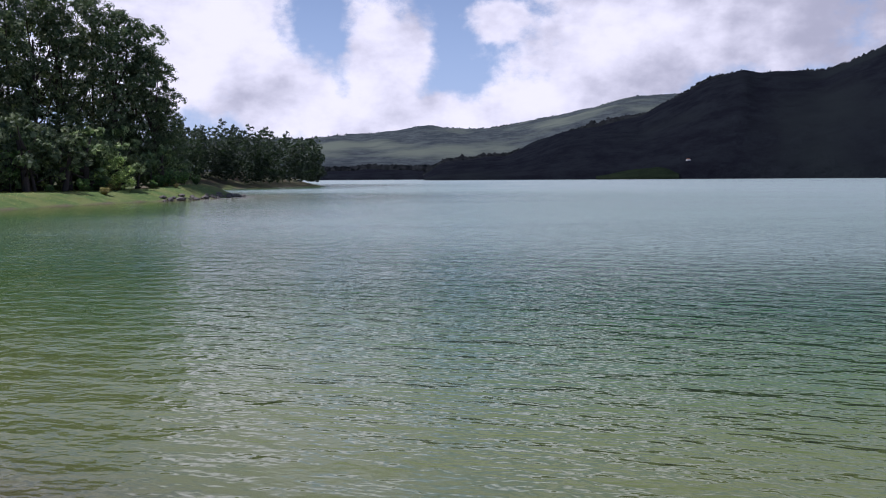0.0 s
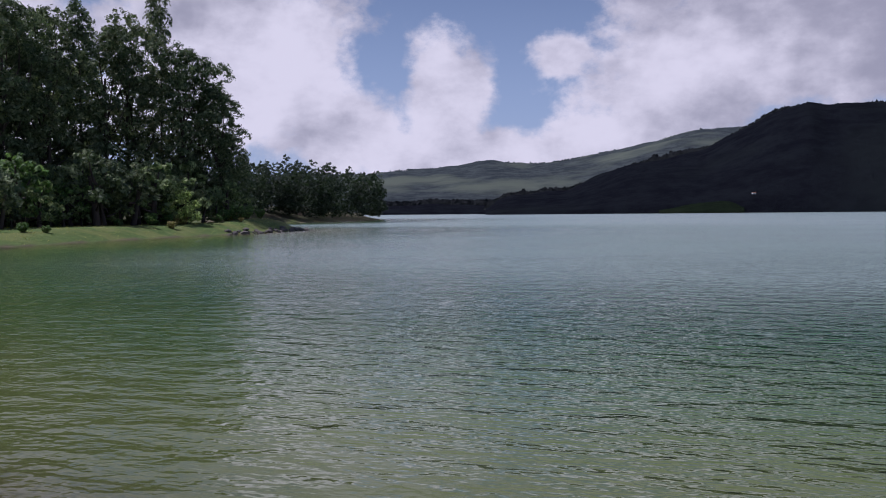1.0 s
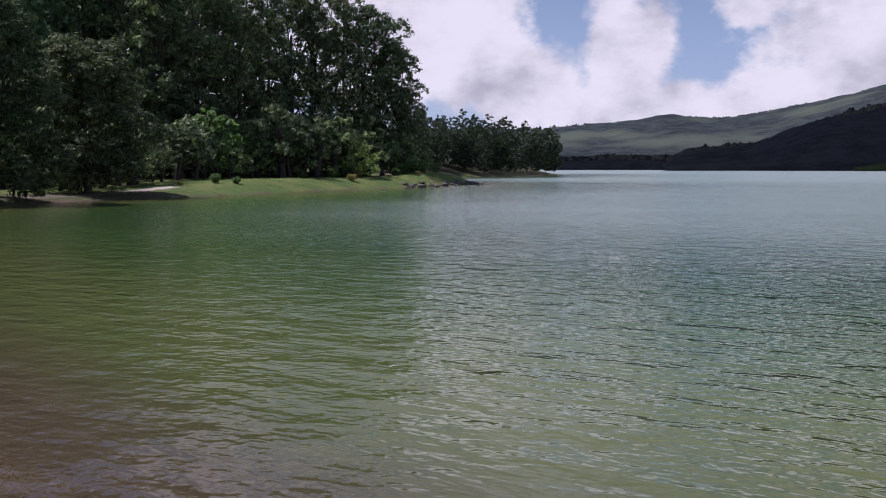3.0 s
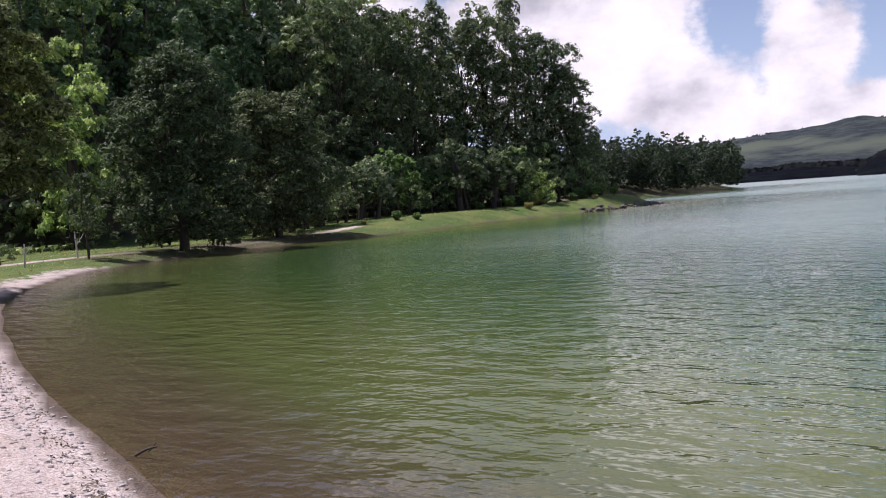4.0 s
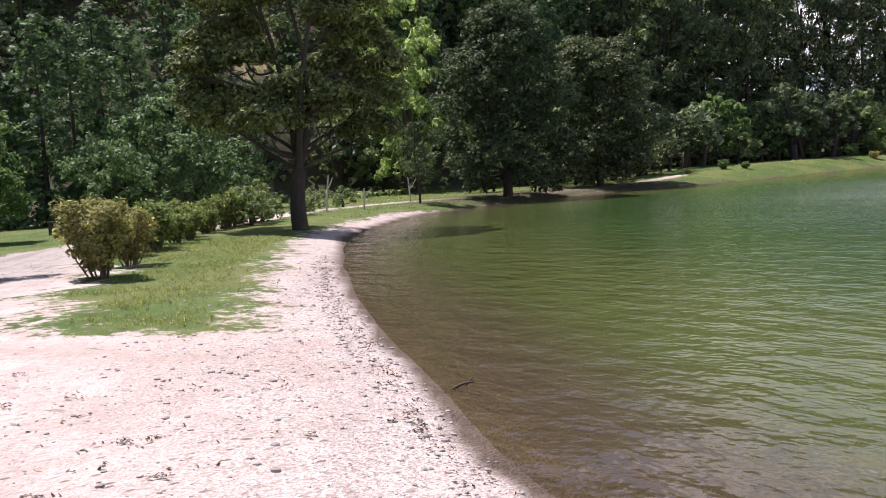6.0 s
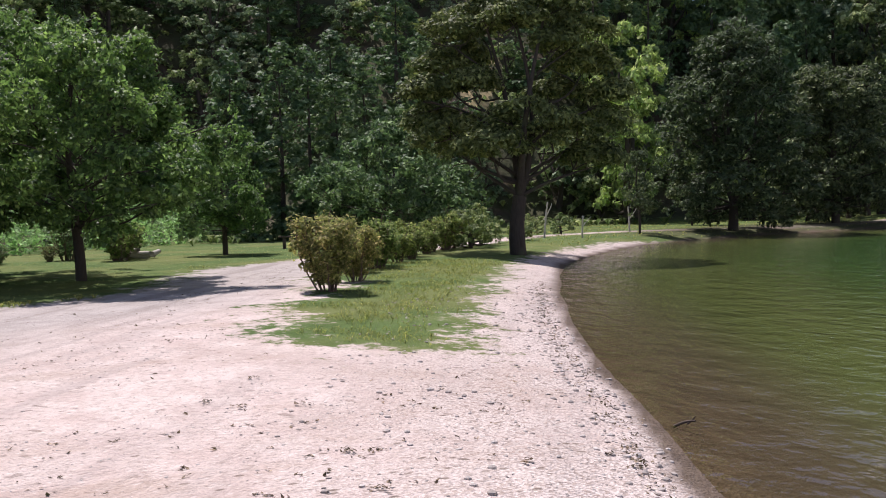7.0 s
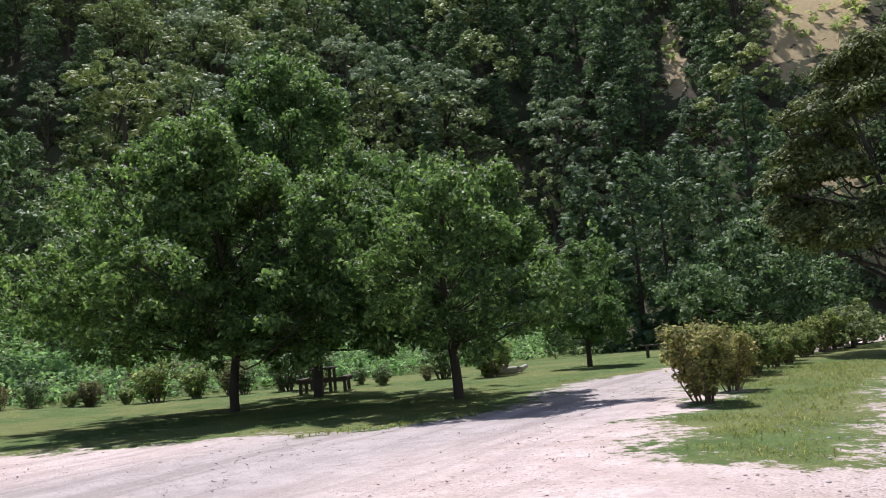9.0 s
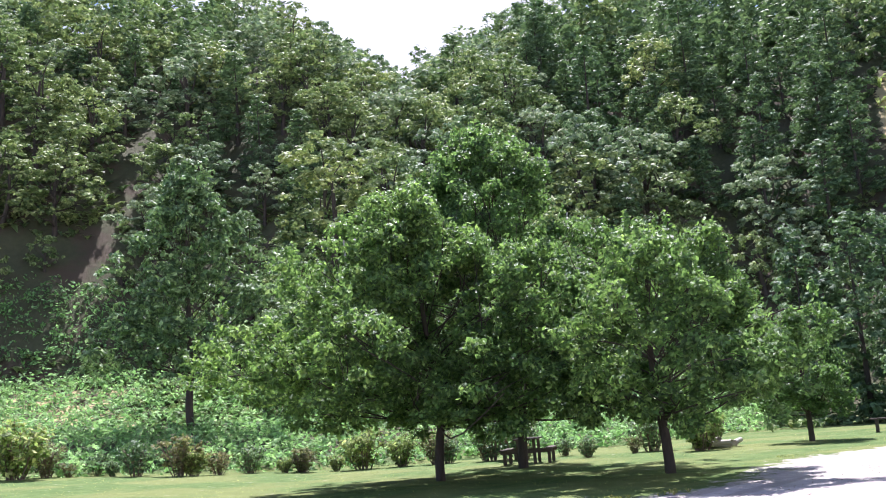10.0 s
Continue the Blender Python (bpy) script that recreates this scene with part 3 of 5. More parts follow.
def wooded(name, label, hill, mat, n, size, per, seed, low=0.04, high=0.8):
    """Small tree crowns over the face and the crest of a range of hills."""
    r = np.random.RandomState(seed)
    v = np.empty(len(hill.data.vertices) * 3, np.float32)
    hill.data.vertices.foreach_get("co", v)
    v = v.reshape(49, -1, 3)
    a, b = r.randint(int(49 * low), int(48 * high), n), r.randint(0, v.shape[1] - 1, n)
    w = r.random((n, 2, 1))
    p = v[a, b] * (1 - w[:, 0]) + v[a + 1, b] * w[:, 0]
    p = p + (v[a, b + 1] - v[a, b]) * w[:, 1]
    s = size * r.uniform(0.5, 1.3, (n, 1))
    g = r.normal(size=(3, n, per, 3))
    g /= np.linalg.norm(g, axis=3)[..., None]
    c = p[:, None] + g[0] * s[:, None] * [0.45, 0.45, 0.6] + [0, 0, 0.3] * s[:, None]
    away = p[:, None] * [1, 1, 0]
    away /= np.linalg.norm(away, axis=2, keepdims=True)
    side = np.stack([-away[..., 1], away[..., 0], 0 * away[..., 0]], -1)
    e1 = (side + 0.45 * g[1]) * s[:, None] * 0.5
    e2 = (np.array([0, 0, 1.0]) + 0.5 * away + 0.45 * g[2]) * s[:, None] * 0.5
    q = np.stack([c - e1, c + e2, c + e1, c - e2], 2).reshape(-1, 3)
    return tagged(new(name, grid_mesh(name, q, np.arange(len(q)).reshape(-1, 4), mat, smooth=False)), label, "woods", kind="stuff")


far_ridge = ridge("backdrop_crater_ridge", RIDGE_HAZED, "far crater ridge with sunlit pastures and woods, tinted blue-grey for haze", -40, 22, (1500, 2900),
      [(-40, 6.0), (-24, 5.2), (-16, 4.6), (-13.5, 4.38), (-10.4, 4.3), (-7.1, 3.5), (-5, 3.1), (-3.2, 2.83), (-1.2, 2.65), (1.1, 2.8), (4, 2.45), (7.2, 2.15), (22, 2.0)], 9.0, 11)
mountain = ridge("backdrop_wooded_mountain", MOUNT_SHADOWED, "wooded mountain across the lake, cloud shadow put into its dark colour", -48, 1.2, (620, 1050),
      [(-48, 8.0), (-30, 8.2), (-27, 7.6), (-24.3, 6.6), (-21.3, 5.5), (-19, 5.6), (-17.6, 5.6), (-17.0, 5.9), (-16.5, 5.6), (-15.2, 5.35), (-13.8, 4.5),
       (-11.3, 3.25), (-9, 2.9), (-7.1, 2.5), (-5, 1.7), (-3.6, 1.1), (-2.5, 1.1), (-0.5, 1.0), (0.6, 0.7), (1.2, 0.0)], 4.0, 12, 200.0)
spit = ridge("backdrop_low_spit", MOUNT_SHADOWED, "low wooded spit across the lake, in the mountain's shadow-dark colour", 0.2, 8.0, (900, 1100),
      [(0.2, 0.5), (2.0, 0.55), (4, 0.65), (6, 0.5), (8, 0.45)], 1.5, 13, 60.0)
ridge("backdrop_meadow", MEADOW, "small green lakeside meadow below the mountain", -13.6, -8.8, (596, 640),
      [(-13.6, 0.15), (-13.2, 0.5), (-12.6, 0.62), (-11.0, 0.5), (-9.6, 0.2), (-8.8, 0.1)], 0.5, 14, 8.0)

wooded("mountain_woods", "tree crowns covering the mountain across the lake, darkened for cloud shadow", mountain, MOUNT_WOODS, 9000, 2.6, 2, 71, 0.70, 0.765)
wooded("spit_woods", "tree crowns on the low spit, darkened for cloud shadow", spit, MOUNT_WOODS, 1500, 3.0, 2, 72, 0.5, 0.765)
wooded("ridge_woods", "scattered woods on the far crater ridge, tinted for haze", far_ridge, RIDGE_WOODS, 7000, 4.5, 2, 73, 0.66, 0.765)

# ---- building blocks for plants ----
def part(name, me, parent, label=""):
    ob = new(name, me)
    ob.parent = parent
    return tagged(ob, label)


def tubes(specs, sides=7):
    """Tapered limbs: each spec is (points, radii)."""
    V, F, base = [], [], 0
    for pts, radii in specs:
        pts = np.array(pts, float)
        k = len(pts)
        tan = np.gradient(pts, axis=0)
        tan /= np.linalg.norm(tan, axis=1)[:, None] + 1e-9
        ref = np.array([0.3, 0.95, 0.1])
        for p, t, r in zip(pts, tan, radii):
            e1 = np.cross(t, ref)
            e1 /= np.linalg.norm(e1) + 1e-9
            e2 = np.cross(t, e1)
            a = np.arange(sides) * 2 * math.pi / sides
            V.append(p + r * (np.cos(a)[:, None] * e1 + np.sin(a)[:, None] * e2))
        for i in range(k - 1):
            for s in range(sides):
                a, b = base + i * sides + s, base + i * sides + (s + 1) % sides
                F.append((a, b, b + sides, a + sides))
        base += k * sides
    return np.concatenate(V), np.array(F)


def limb(r, p0, p1, r0, r1, sag=0.0, bend=0.08, n=6):
    p0, p1 = np.array(p0, float), np.array(p1, float)
    L = np.linalg.norm(p1 - p0)
    t = np.linspace(0, 1, n)[:, None]
    off = r.normal(0, bend * L, 3)
    pts = p0 + (p1 - p0) * t + off * np.sin(t * math.pi) + np.array([0, 0, -sag]) * np.sin(t * math.pi)
    return pts, np.linspace(r0, r1, n)


def leaves(r, lobes, count, size, up=0.5, aspect=0.5, shell=0.45, droop=0.0, jitter=0.38, core=0.62, spray=0.6):
    """Leaf sprays scattered through ellipsoid lobes (cx, cy, cz, rx, ry, rz), denser towards their outsides."""
    lobes = np.array(lobes, float)
    vol = (lobes[:, 3] * lobes[:, 4] + lobes[:, 4] * lobes[:, 5] + lobes[:, 3] * lobes[:, 5])
    pick = r.choice(len(lobes), count, p=vol / vol.sum())
    n = r.normal(size=(count, 3))
    n /= np.linalg.norm(n, axis=1)[:, None]
    n[:, 2] = np.where(n[:, 2] < -0.35, -n[:, 2] * 0.6, n[:, 2])
    rad = (1 - shell * r.random(count) ** 1.5)[:, None]
    c = lobes[pick, :3] + n * rad * lobes[pick, 3:]
    nor = n * (1 - up) + np.array([0, 0, up]) + r.normal(0, jitter, (count, 3))
    nor /= np.linalg.norm(nor, axis=1)[:, None]
    ax = np.cross(nor, r.normal(size=(count, 3)))
    ax = ax * 0.7 + n * 0.6 + np.array([0, 0, -droop])
    ax -= nor * (ax * nor).sum(1)[:, None]
    ax /= np.linalg.norm(ax, axis=1)[:, None] + 1e-9
    side = np.cross(nor, ax)
    L = (size * r.uniform(0.6, 1.35, count))[:, None]
    W = L * aspect * r.uniform(0.75, 1.25, count)[:, None]
    V = np.stack([c - ax * L * 0.5, c + side * W * 0.5 - nor * W * 0.18 + ax * L * 0.05, c + ax * L * 0.5 - nor * L * 0.12,
                  c - side * W * 0.5 - nor * W * 0.18 + ax * L * 0.05], 1).reshape(-1, 3)
    if core:
        # larger sprays in the heart of each mass, added to block light there
        k, m = len(lobes), 5 if spray > 0.5 else 9
        g = r.normal(size=(3, k, m, 3))
        g /= np.linalg.norm(g, axis=3)[..., None]
        mid = lobes[:, None, :3] + g[0] * core * r.uniform(0.1, 0.9, (k, m, 1)) * lobes[:, None, 3:]
        e1 = g[1] * core * spray * lobes[:, None, 3:]
        e2 = np.cross(g[1], g[2]) * core * spray * lobes[:, None, 3:]
        V = np.concatenate([V, np.stack([mid - e1, mid + e2 * 0.8, mid + e1, mid - e2 * 0.8], 2).reshape(-1, 3)])
    return V, np.arange(len(V)).reshape(-1, 4)


def tree(name, label, category, group, parts):
    root = tagged(new(name), label, category, group)
    for nm, me in parts:
        part(nm, me, root)
    return root


def clumps(r, boughs, per, size, flat=0.8, low=-0.35):
    """Small rounded tufts over the upper side of each bough (cx, cy, cz, radius, height)."""
    out = []
    for cx, cy, cz, br, bz in boughs:
        k = max(3, int(round(per * r.uniform(0.8, 1.2))))
        for i in range(k):
            up = low + (0.98 - low) * (i + r.random()) / k
            a = i * 2.4 + r.uniform(-0.5, 0.5)
            q = math.sqrt(max(0.0, 1 - up * up)) * r.uniform(0.7, 1.05)
            s = size * r.uniform(0.65, 1.35)
            out.append((cx + math.cos(a) * q * br, cy + math.sin(a) * q * br, cz + up * bz * r.uniform(0.75, 1.1), s, s, s * flat))
    return out


# ---- forest trees ----
def conifer_meshes(seed, H, R, mat, n=1500, leaf=0.62):
    r = np.random.RandomState(seed)
    lobes = []
    m = 62
    for i in range(m):
        t = 0.05 + 0.93 * (i + r.random()) / m
        a = i * 2.4 + r.uniform(-0.5, 0.5)
        rr = R * (1 - t) ** 0.7 * r.uniform(0.55, 1.02) + 0.1
        s = (0.5 + 0.3 * (1 - t)) * r.uniform(0.7, 1.25) * R / 2.6
        lobes.append((math.cos(a) * rr, math.sin(a) * rr, t * H - 0.22 * rr, s, s, s * 0.85))
    v, f = leaves(r, lobes, n, leaf, 0.22, 0.6, 0.2, 0.2, 0.24, core=0.78)
    crown = grid_mesh("crown", v, f, mat, smooth=False)
    tv, tf = tubes([limb(r, (0, 0, -1.0), (r.normal(0, .15), r.normal(0, .15), H * 0.9), 0.22, 0.02, 0, 0.004, 5)], 6)
    return [("trunk", grid_mesh("trunk", tv, tf, BARK)), ("crown", crown)]


def broad_meshes(seed, H, R, mat, n=1500, leaf=0.6, flat=0.55, clear=0.35, lobes_n=26, bark=None, per=6):
    """A woodland tree: a stem, limbs and rounded boughs of tufted foliage."""
    r = np.random.RandomState(seed)
    boughs, limbs = [], [limb(r, (0, 0, -1.0), (r.normal(0, .4), r.normal(0, .4), H * 0.7), 0.25, 0.09, 0, 0.02, 6)]
    m = max(8, lobes_n // 2)
    for i in range(m):
        t = (i + r.uniform(0.2, 0.8)) / m
        z = clear * H + (1 - clear) * H * (0.06 + 0.86 * t)
        env = R * math.sqrt(max(0.06, 1 - ((t - 0.36) / 0.68) ** 2))
        a, rr = i * 2.4 + r.uniform(-0.6, 0.6), env * r.uniform(0.4, 0.92)
        s = R * r.uniform(0.24, 0.38)
        boughs.append((math.cos(a) * rr, math.sin(a) * rr, z, s, s * (flat + 0.15)))
        if i % 2 == 0:
            limbs.append(limb(r, (0, 0, z * 0.62), (math.cos(a) * rr * 0.8, math.sin(a) * rr * 0.8, z - 0.2), 0.09, 0.03, 0.1, 0.06, 5))
    lobes = clumps(r, boughs, per, R * 0.135, 0.8)
    v, f = leaves(r, lobes, n, leaf, 0.25, 0.62, 0.25, 0.05, 0.26, core=0.8)
    tv, tf = tubes(limbs, 6)
    return [("trunk", grid_mesh("trunk", tv, tf, bark or BARK)), ("crown", grid_mesh("crown", v, f, mat, smooth=False))]


def height_at(x, y):
    return float(land(np.array([[x, y]]))[0][0])


kinds = []
for i, (H, R) in enumerate([(15, 2.9), (13, 2.6), (17, 3.1), (11, 2.5)]):
    kinds.append(("cedar_tree", "dark green conical cedar on the wooded slope", conifer_meshes(100 + i, H, R, LEAF_CEDAR, 1900, 0.4)))
for i, (H, R) in enumerate([(12, 3.6), (10, 3.4), (13, 3.2)]):
    kinds.append(("woodland_tree", "leafy green broadleaf tree on the wooded slope", broad_meshes(120 + i, H, R, LEAF_BROAD, 2000, 0.4, 0.55, 0.12, 34)))
for i, (H, R) in enumerate([(11, 3.5), (9, 2.9)]):
    kinds.append(("pale_woodland_tree", "pale grey-green layered tree on the wooded slope",
                  broad_meshes(140 + i, H, R, LEAF_PALE, 2000, 0.4, 0.3, 0.2, 32)))
for i, (H, R) in enumerate([(5.5, 2.4), (4.2, 2.2)]):
    kinds.append(("bright_shrub", "bright green shrub on the wooded slope, coloured as if sunlit",
                  broad_meshes(150 + i, H, R, LEAF_BRIGHT, 1500, 0.36, 0.6, 0.05, 20)))
for i, (H, R) in enumerate([(3.6, 2.2), (2.8, 2.0), (4.6, 2.3)]):
    kinds.append(("undergrowth_shrub", "dense dark green shrub at the foot of the slope",
                  broad_meshes(160 + i, H, R, LEAF_BROAD if i else LEAF_PALE, 1000, 0.35, 0.6, 0.02, 18)))


def forest_sites():
    r = np.random.RandomState(4)
    out = []
    step = 4.6
    for gx in np.arange(-178, -25, step):
        for gy in np.arange(-84, 150, step):
            x, y = gx + r.uniform(-2, 2), gy + r.uniform(-2, 2)
            az, dd = math.degrees(math.atan2(-x, y)), math.hypot(x, y)
            if 13.5 < az < 118 and dd < 172:
                out.append((x, y, az, dd, r.random(), r.random(), r.uniform(0, 360), r.uniform(0.8, 1.2)))
    a = np.array(out)
    h, d, u, *_ = land(a[:, :2])
    ok = (u > -1.0) & (u < 98)
    return a[ok], h[ok], u[ok]


TALL = (16, 14, 18, 12, 13, 11, 14, 12, 10, 6, 5, 4, 3, 5)
sites, site_h, site_u = forest_sites()
far_n = {}
count = 0
skyline = np.full(480, -90.0)
for idx in np.argsort(sites[:, 3]):
    x, y, az, dd, c1, c2, rot, sc = sites[idx]
    u = site_u[idx]
    # cedars fill the middle of the slope, mixed broadleaf trees its ends
    cedar = 0.82 if 34 < az < 82 else 0.22
    if c1 < cedar:
        k = int(c2 * 4)
    elif c2 < 0.66:
        k = 4 + int(c2 / 0.66 * 3)
    else:
        k = 7 + int((c2 - 0.66) / 0.34 * 2)
    k = min(k, 8)
    if az > 62 and u < 14 + 3 * c2:
        continue
    if az > 97 and u < 26 + 3 * c2:
        if c1 < 0.75:
            continue
        k, sc = 12 + int(c2 * 1.99), 0.7
    if u < 3.0 or (u < 7 and c1 < 0.35) or (az > 62 and u < 20 and c1 < 0.6):
        k = 11 + int(c2 * 2.99)
    # a dark open bluff under large overhanging trees
    if az > 104.5 and 25 < u < 35 and c1 < 0.45:
        continue
    if az > 103.5 and 35 <= u < 46:
        k, sc = 4 + int(c2 * 2.99), 0.98
    if az > 104.5 and 25 < u < 35:
        k, sc = 11 + int(c2 * 2.99), 0.6
    if 96 < az <= 103.5 and u < 44 and k < 9:
        sc *= 0.72
    # the earth slips stay open
    low = math.degrees(math.atan2(site_h[idx] - 1.65, dd))
    crest = math.degrees(math.atan2(site_h[idx] + TALL[k] * sc * 0.9 - 1.65, dd))
    for a0, a1, e0, e1 in ((49.9, 57.3, 12.4, 17.4), (60.1, 63.0, 11.8, 16.4), (51.6, 54.8, 5.2, 9.4)):
        if a0 < az < a1 and dd < 130:
            if e0 < low < e1:
                k = -1
            elif e0 - 6 < low <= e0 and crest > e0 + 0.6:
                k, sc = 11 + int(c2 * 2.99), 0.75
    if k < 0:
        continue
    if 42.4 < az < 47.0 and 14 < u < 55:
        k, sc = 9 + int(c2 * 1.99), sc * (1.0 + u / 20)
    if 48 < az < 62 and u < 8:
        k = 11 + int(c2 * 2.99)
    if az < 40 and k < 9:
        sc *= 1.3
    tall = np.interp(az, [38, 46, 74], [1.0, 0.78, 0.68]) if k < 9 else 1.0
    m = pose(x, y, site_h[idx] - 0.15, 0, 0, rot) @ Matrix.Diagonal((sc, sc, sc * tall * (0.9 + 0.25 * c1), 1))
    reach = math.degrees(2.4 / dd)
    bins = slice(int((az - reach) * 4), int((az + reach) * 4) + 1)
    top_el = math.degrees(math.atan2(site_h[idx] + TALL[k] * sc * tall - 1.65, dd))
    if count >= 205 and top_el < skyline[bins].min() - 2.2:
        continue
    skyline[bins] = np.maximum(skyline[bins], top_el - 1.6)
    if count < 205:
        nm, lab, meshes = kinds[k]
        root = tree(nm, lab, "shrub" if k > 8 else "tree", "trees of the wooded slope", meshes)
        root.matrix_basis = m
        count += 1
    else:
        far_n.setdefault(k, []).append(np.array(m))


# the cedar edge behind the hedge and the track
for az, dd in ((54.6, 55), (56.6, 53.5), (58.3, 55), (60.0, 53), (61.7, 51), (63.2, 50), (64.8, 49), (66.3, 49.5), (67.6, 50.5)):
    x, y = -math.sin(radians(az)) * dd, math.cos(radians(az)) * dd
    root = tree("cedar_tree", "dark green cedar at the edge of the woods", "tree", "trees of the wooded slope", kinds[int(az * 10) % 4][2])
    root.matrix_basis = pose(x, y, height_at(x, y) - 0.15, 0, 0, az * 77) @ Matrix.Diagonal((0.8, 0.8, 0.66, 1))


def joined_crowns(name, label, me, mats, every=4, grow=1.7):
    v = np.empty(len(me.vertices) * 3, np.float32)
    me.vertices.foreach_get("co", v)
    v = v.reshape(-1, 4, 3)[::every]
    c = v.mean(1, keepdims=True)
    v = (c + (v - c) * grow).reshape(-1, 3)
    allv = np.concatenate([v @ m[:3, :3].T + m[:3, 3] for m in mats])
    tagged(new(name, grid_mesh(name, allv, np.arange(len(allv)).reshape(-1, 4), me.materials[0], smooth=False)), label, "woods", kind="stuff")


# a gully of shrubs, coloured bright as if sunlit, between the darker trees
for az, dd, s in ((45.0, 66, 1.3), (44.6, 70, 1.6), (45.4, 74, 1.7)):
    x, y = -math.sin(radians(az)) * dd, math.cos(radians(az)) * dd
    root = tree("bright_shrub", "bright green shrub on the wooded slope, coloured as if sunlit", "shrub", "trees of the wooded slope", kinds[9 + int(dd) % 2][2])
    root.matrix_basis = pose(x, y, height_at(x, y) - 0.15, 0, 0, az * 77) @ Matrix.Diagonal((s, s, s * 1.25, 1))


for k, ms in far_n.items():
    joined_crowns("far_woods", "distant tree crowns higher on the wooded slope", kinds[k][2][1][1], ms)

# tall trees on the point, and the shrubs before them
POINT_TREES = [(15.9, 101, 9.5, 2.4), (16.6, 98, 13.5, 3.2), (17.4, 100, 17, 4.0), (18.6, 97, 17.5, 4.2), (19.7, 99, 23.5, 4.0), (21.2, 96, 20, 4.4), (22.5, 95, 19, 4.2),
               (24.0, 92, 20, 4.4), (25.8, 90, 19, 4.4), (27.8, 87, 19, 4.2), (30, 84, 19, 4.3)]
point_kinds = [broad_meshes(200 + i, 17, 4.2, LEAF_POINT, 10000, 0.26, 0.6, 0.04, 84, per=9) for i in range(3)]
point_kinds.append(conifer_meshes(205, 17, 3.4, LEAF_POINT, 5200, 0.32))
rr = np.random.RandomState(8)
for i, (az, dd, H, R) in enumerate(POINT_TREES):
    x, y = -math.sin(radians(az)) * dd, math.cos(radians(az)) * dd
    root = tree("lakeside_tree", "tall dark broadleaf tree on the grassy point", "tree", "trees on the point", point_kinds[3 if i in (4, 7) else i % 3])
    root.matrix_basis = pose(x, y, height_at(x, y) - 0.1, 0, 0, rr.uniform(0, 360)) @ Matrix.Diagonal((R / 4.2, R / 4.2, H / 17, 1))
belt = [broad_meshes(220 + i, 3.6, 1.8, [LEAF_POINT, LEAF_BROAD, LEAF_LAWN][i], 700, 0.32, 0.6, [0.3, 0.1, 0.22][i], 18) for i in range(3)]
for i in range(34):
    az = 17.6 + i * 0.56 + rr.uniform(-0.2, 0.2)
    dd = np.interp(az, [17.6, 22, 30, 37], [90, 82, 70, 60]) + rr.uniform(-3, 3)
    x, y = -math.sin(radians(az)) * dd, math.cos(radians(az)) * dd
    s = rr.choice([0.45, 0.7, 1.0, 1.45]) * rr.uniform(0.85, 1.1) * (0.8 if az < 19.5 else 1.0)
    root = tree("lakeside_shrub", "leafy pale green shrub beside the lakeside lawn", "shrub", "shrubs on the point", belt[int(rr.choice(3, p=[0.4, 0.42, 0.18]))])
    root.matrix_basis = pose(x, y, height_at(x, y) - 0.05, 0, 0, rr.uniform(0, 360)) @ Matrix.Diagonal((s, s, s, 1))

for i in range(38):
    az = 15.6 + i * 0.62 + rr.uniform(-0.2, 0.2)
    dd = np.interp(az, [15.6, 20, 30, 39], [98, 92, 79, 66]) + rr.uniform(-3, 3)
    x, y = -math.sin(radians(az)) * dd, math.cos(radians(az)) * dd
    s = rr.uniform(0.8, 1.5) * (0.7 if az < 17.5 else 1.0)
    root = tree("lakeside_shrub", "dense dark green shrub below the tall trees", "shrub", "shrubs on the point", belt[1] if i % 3 else kinds[12][2])
    root.matrix_basis = pose(x, y, height_at(x, y) - 0.05, 0, 0, rr.uniform(0, 360)) @ Matrix.Diagonal((s, s, s * 1.1, 1))

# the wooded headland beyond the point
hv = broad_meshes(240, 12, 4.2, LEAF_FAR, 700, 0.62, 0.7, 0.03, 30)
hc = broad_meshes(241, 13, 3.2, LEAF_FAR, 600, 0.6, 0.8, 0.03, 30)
ms = [[], []]
for i in range(84):
    az = rr.uniform(7.4, 16.5)
    dd = np.interp(az, [7.2, 9, 12, 16.5], [246, 216, 184, 172]) + rr.exponential(12)
    x, y = -math.sin(radians(az)) * dd, math.cos(radians(az)) * dd
    s = rr.uniform(0.6, 1.05) * np.interp(dd, [175, 250], [0.72, 1.0])
    ms[i % 2].append(np.array(pose(x, y, max(height_at(x, y), 0.2) - 0.2, 0, 0, rr.uniform(0, 360)) @ Matrix.Diagonal((s, s, s, 1))))
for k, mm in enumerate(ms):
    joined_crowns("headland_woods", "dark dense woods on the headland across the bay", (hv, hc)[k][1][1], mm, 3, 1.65)

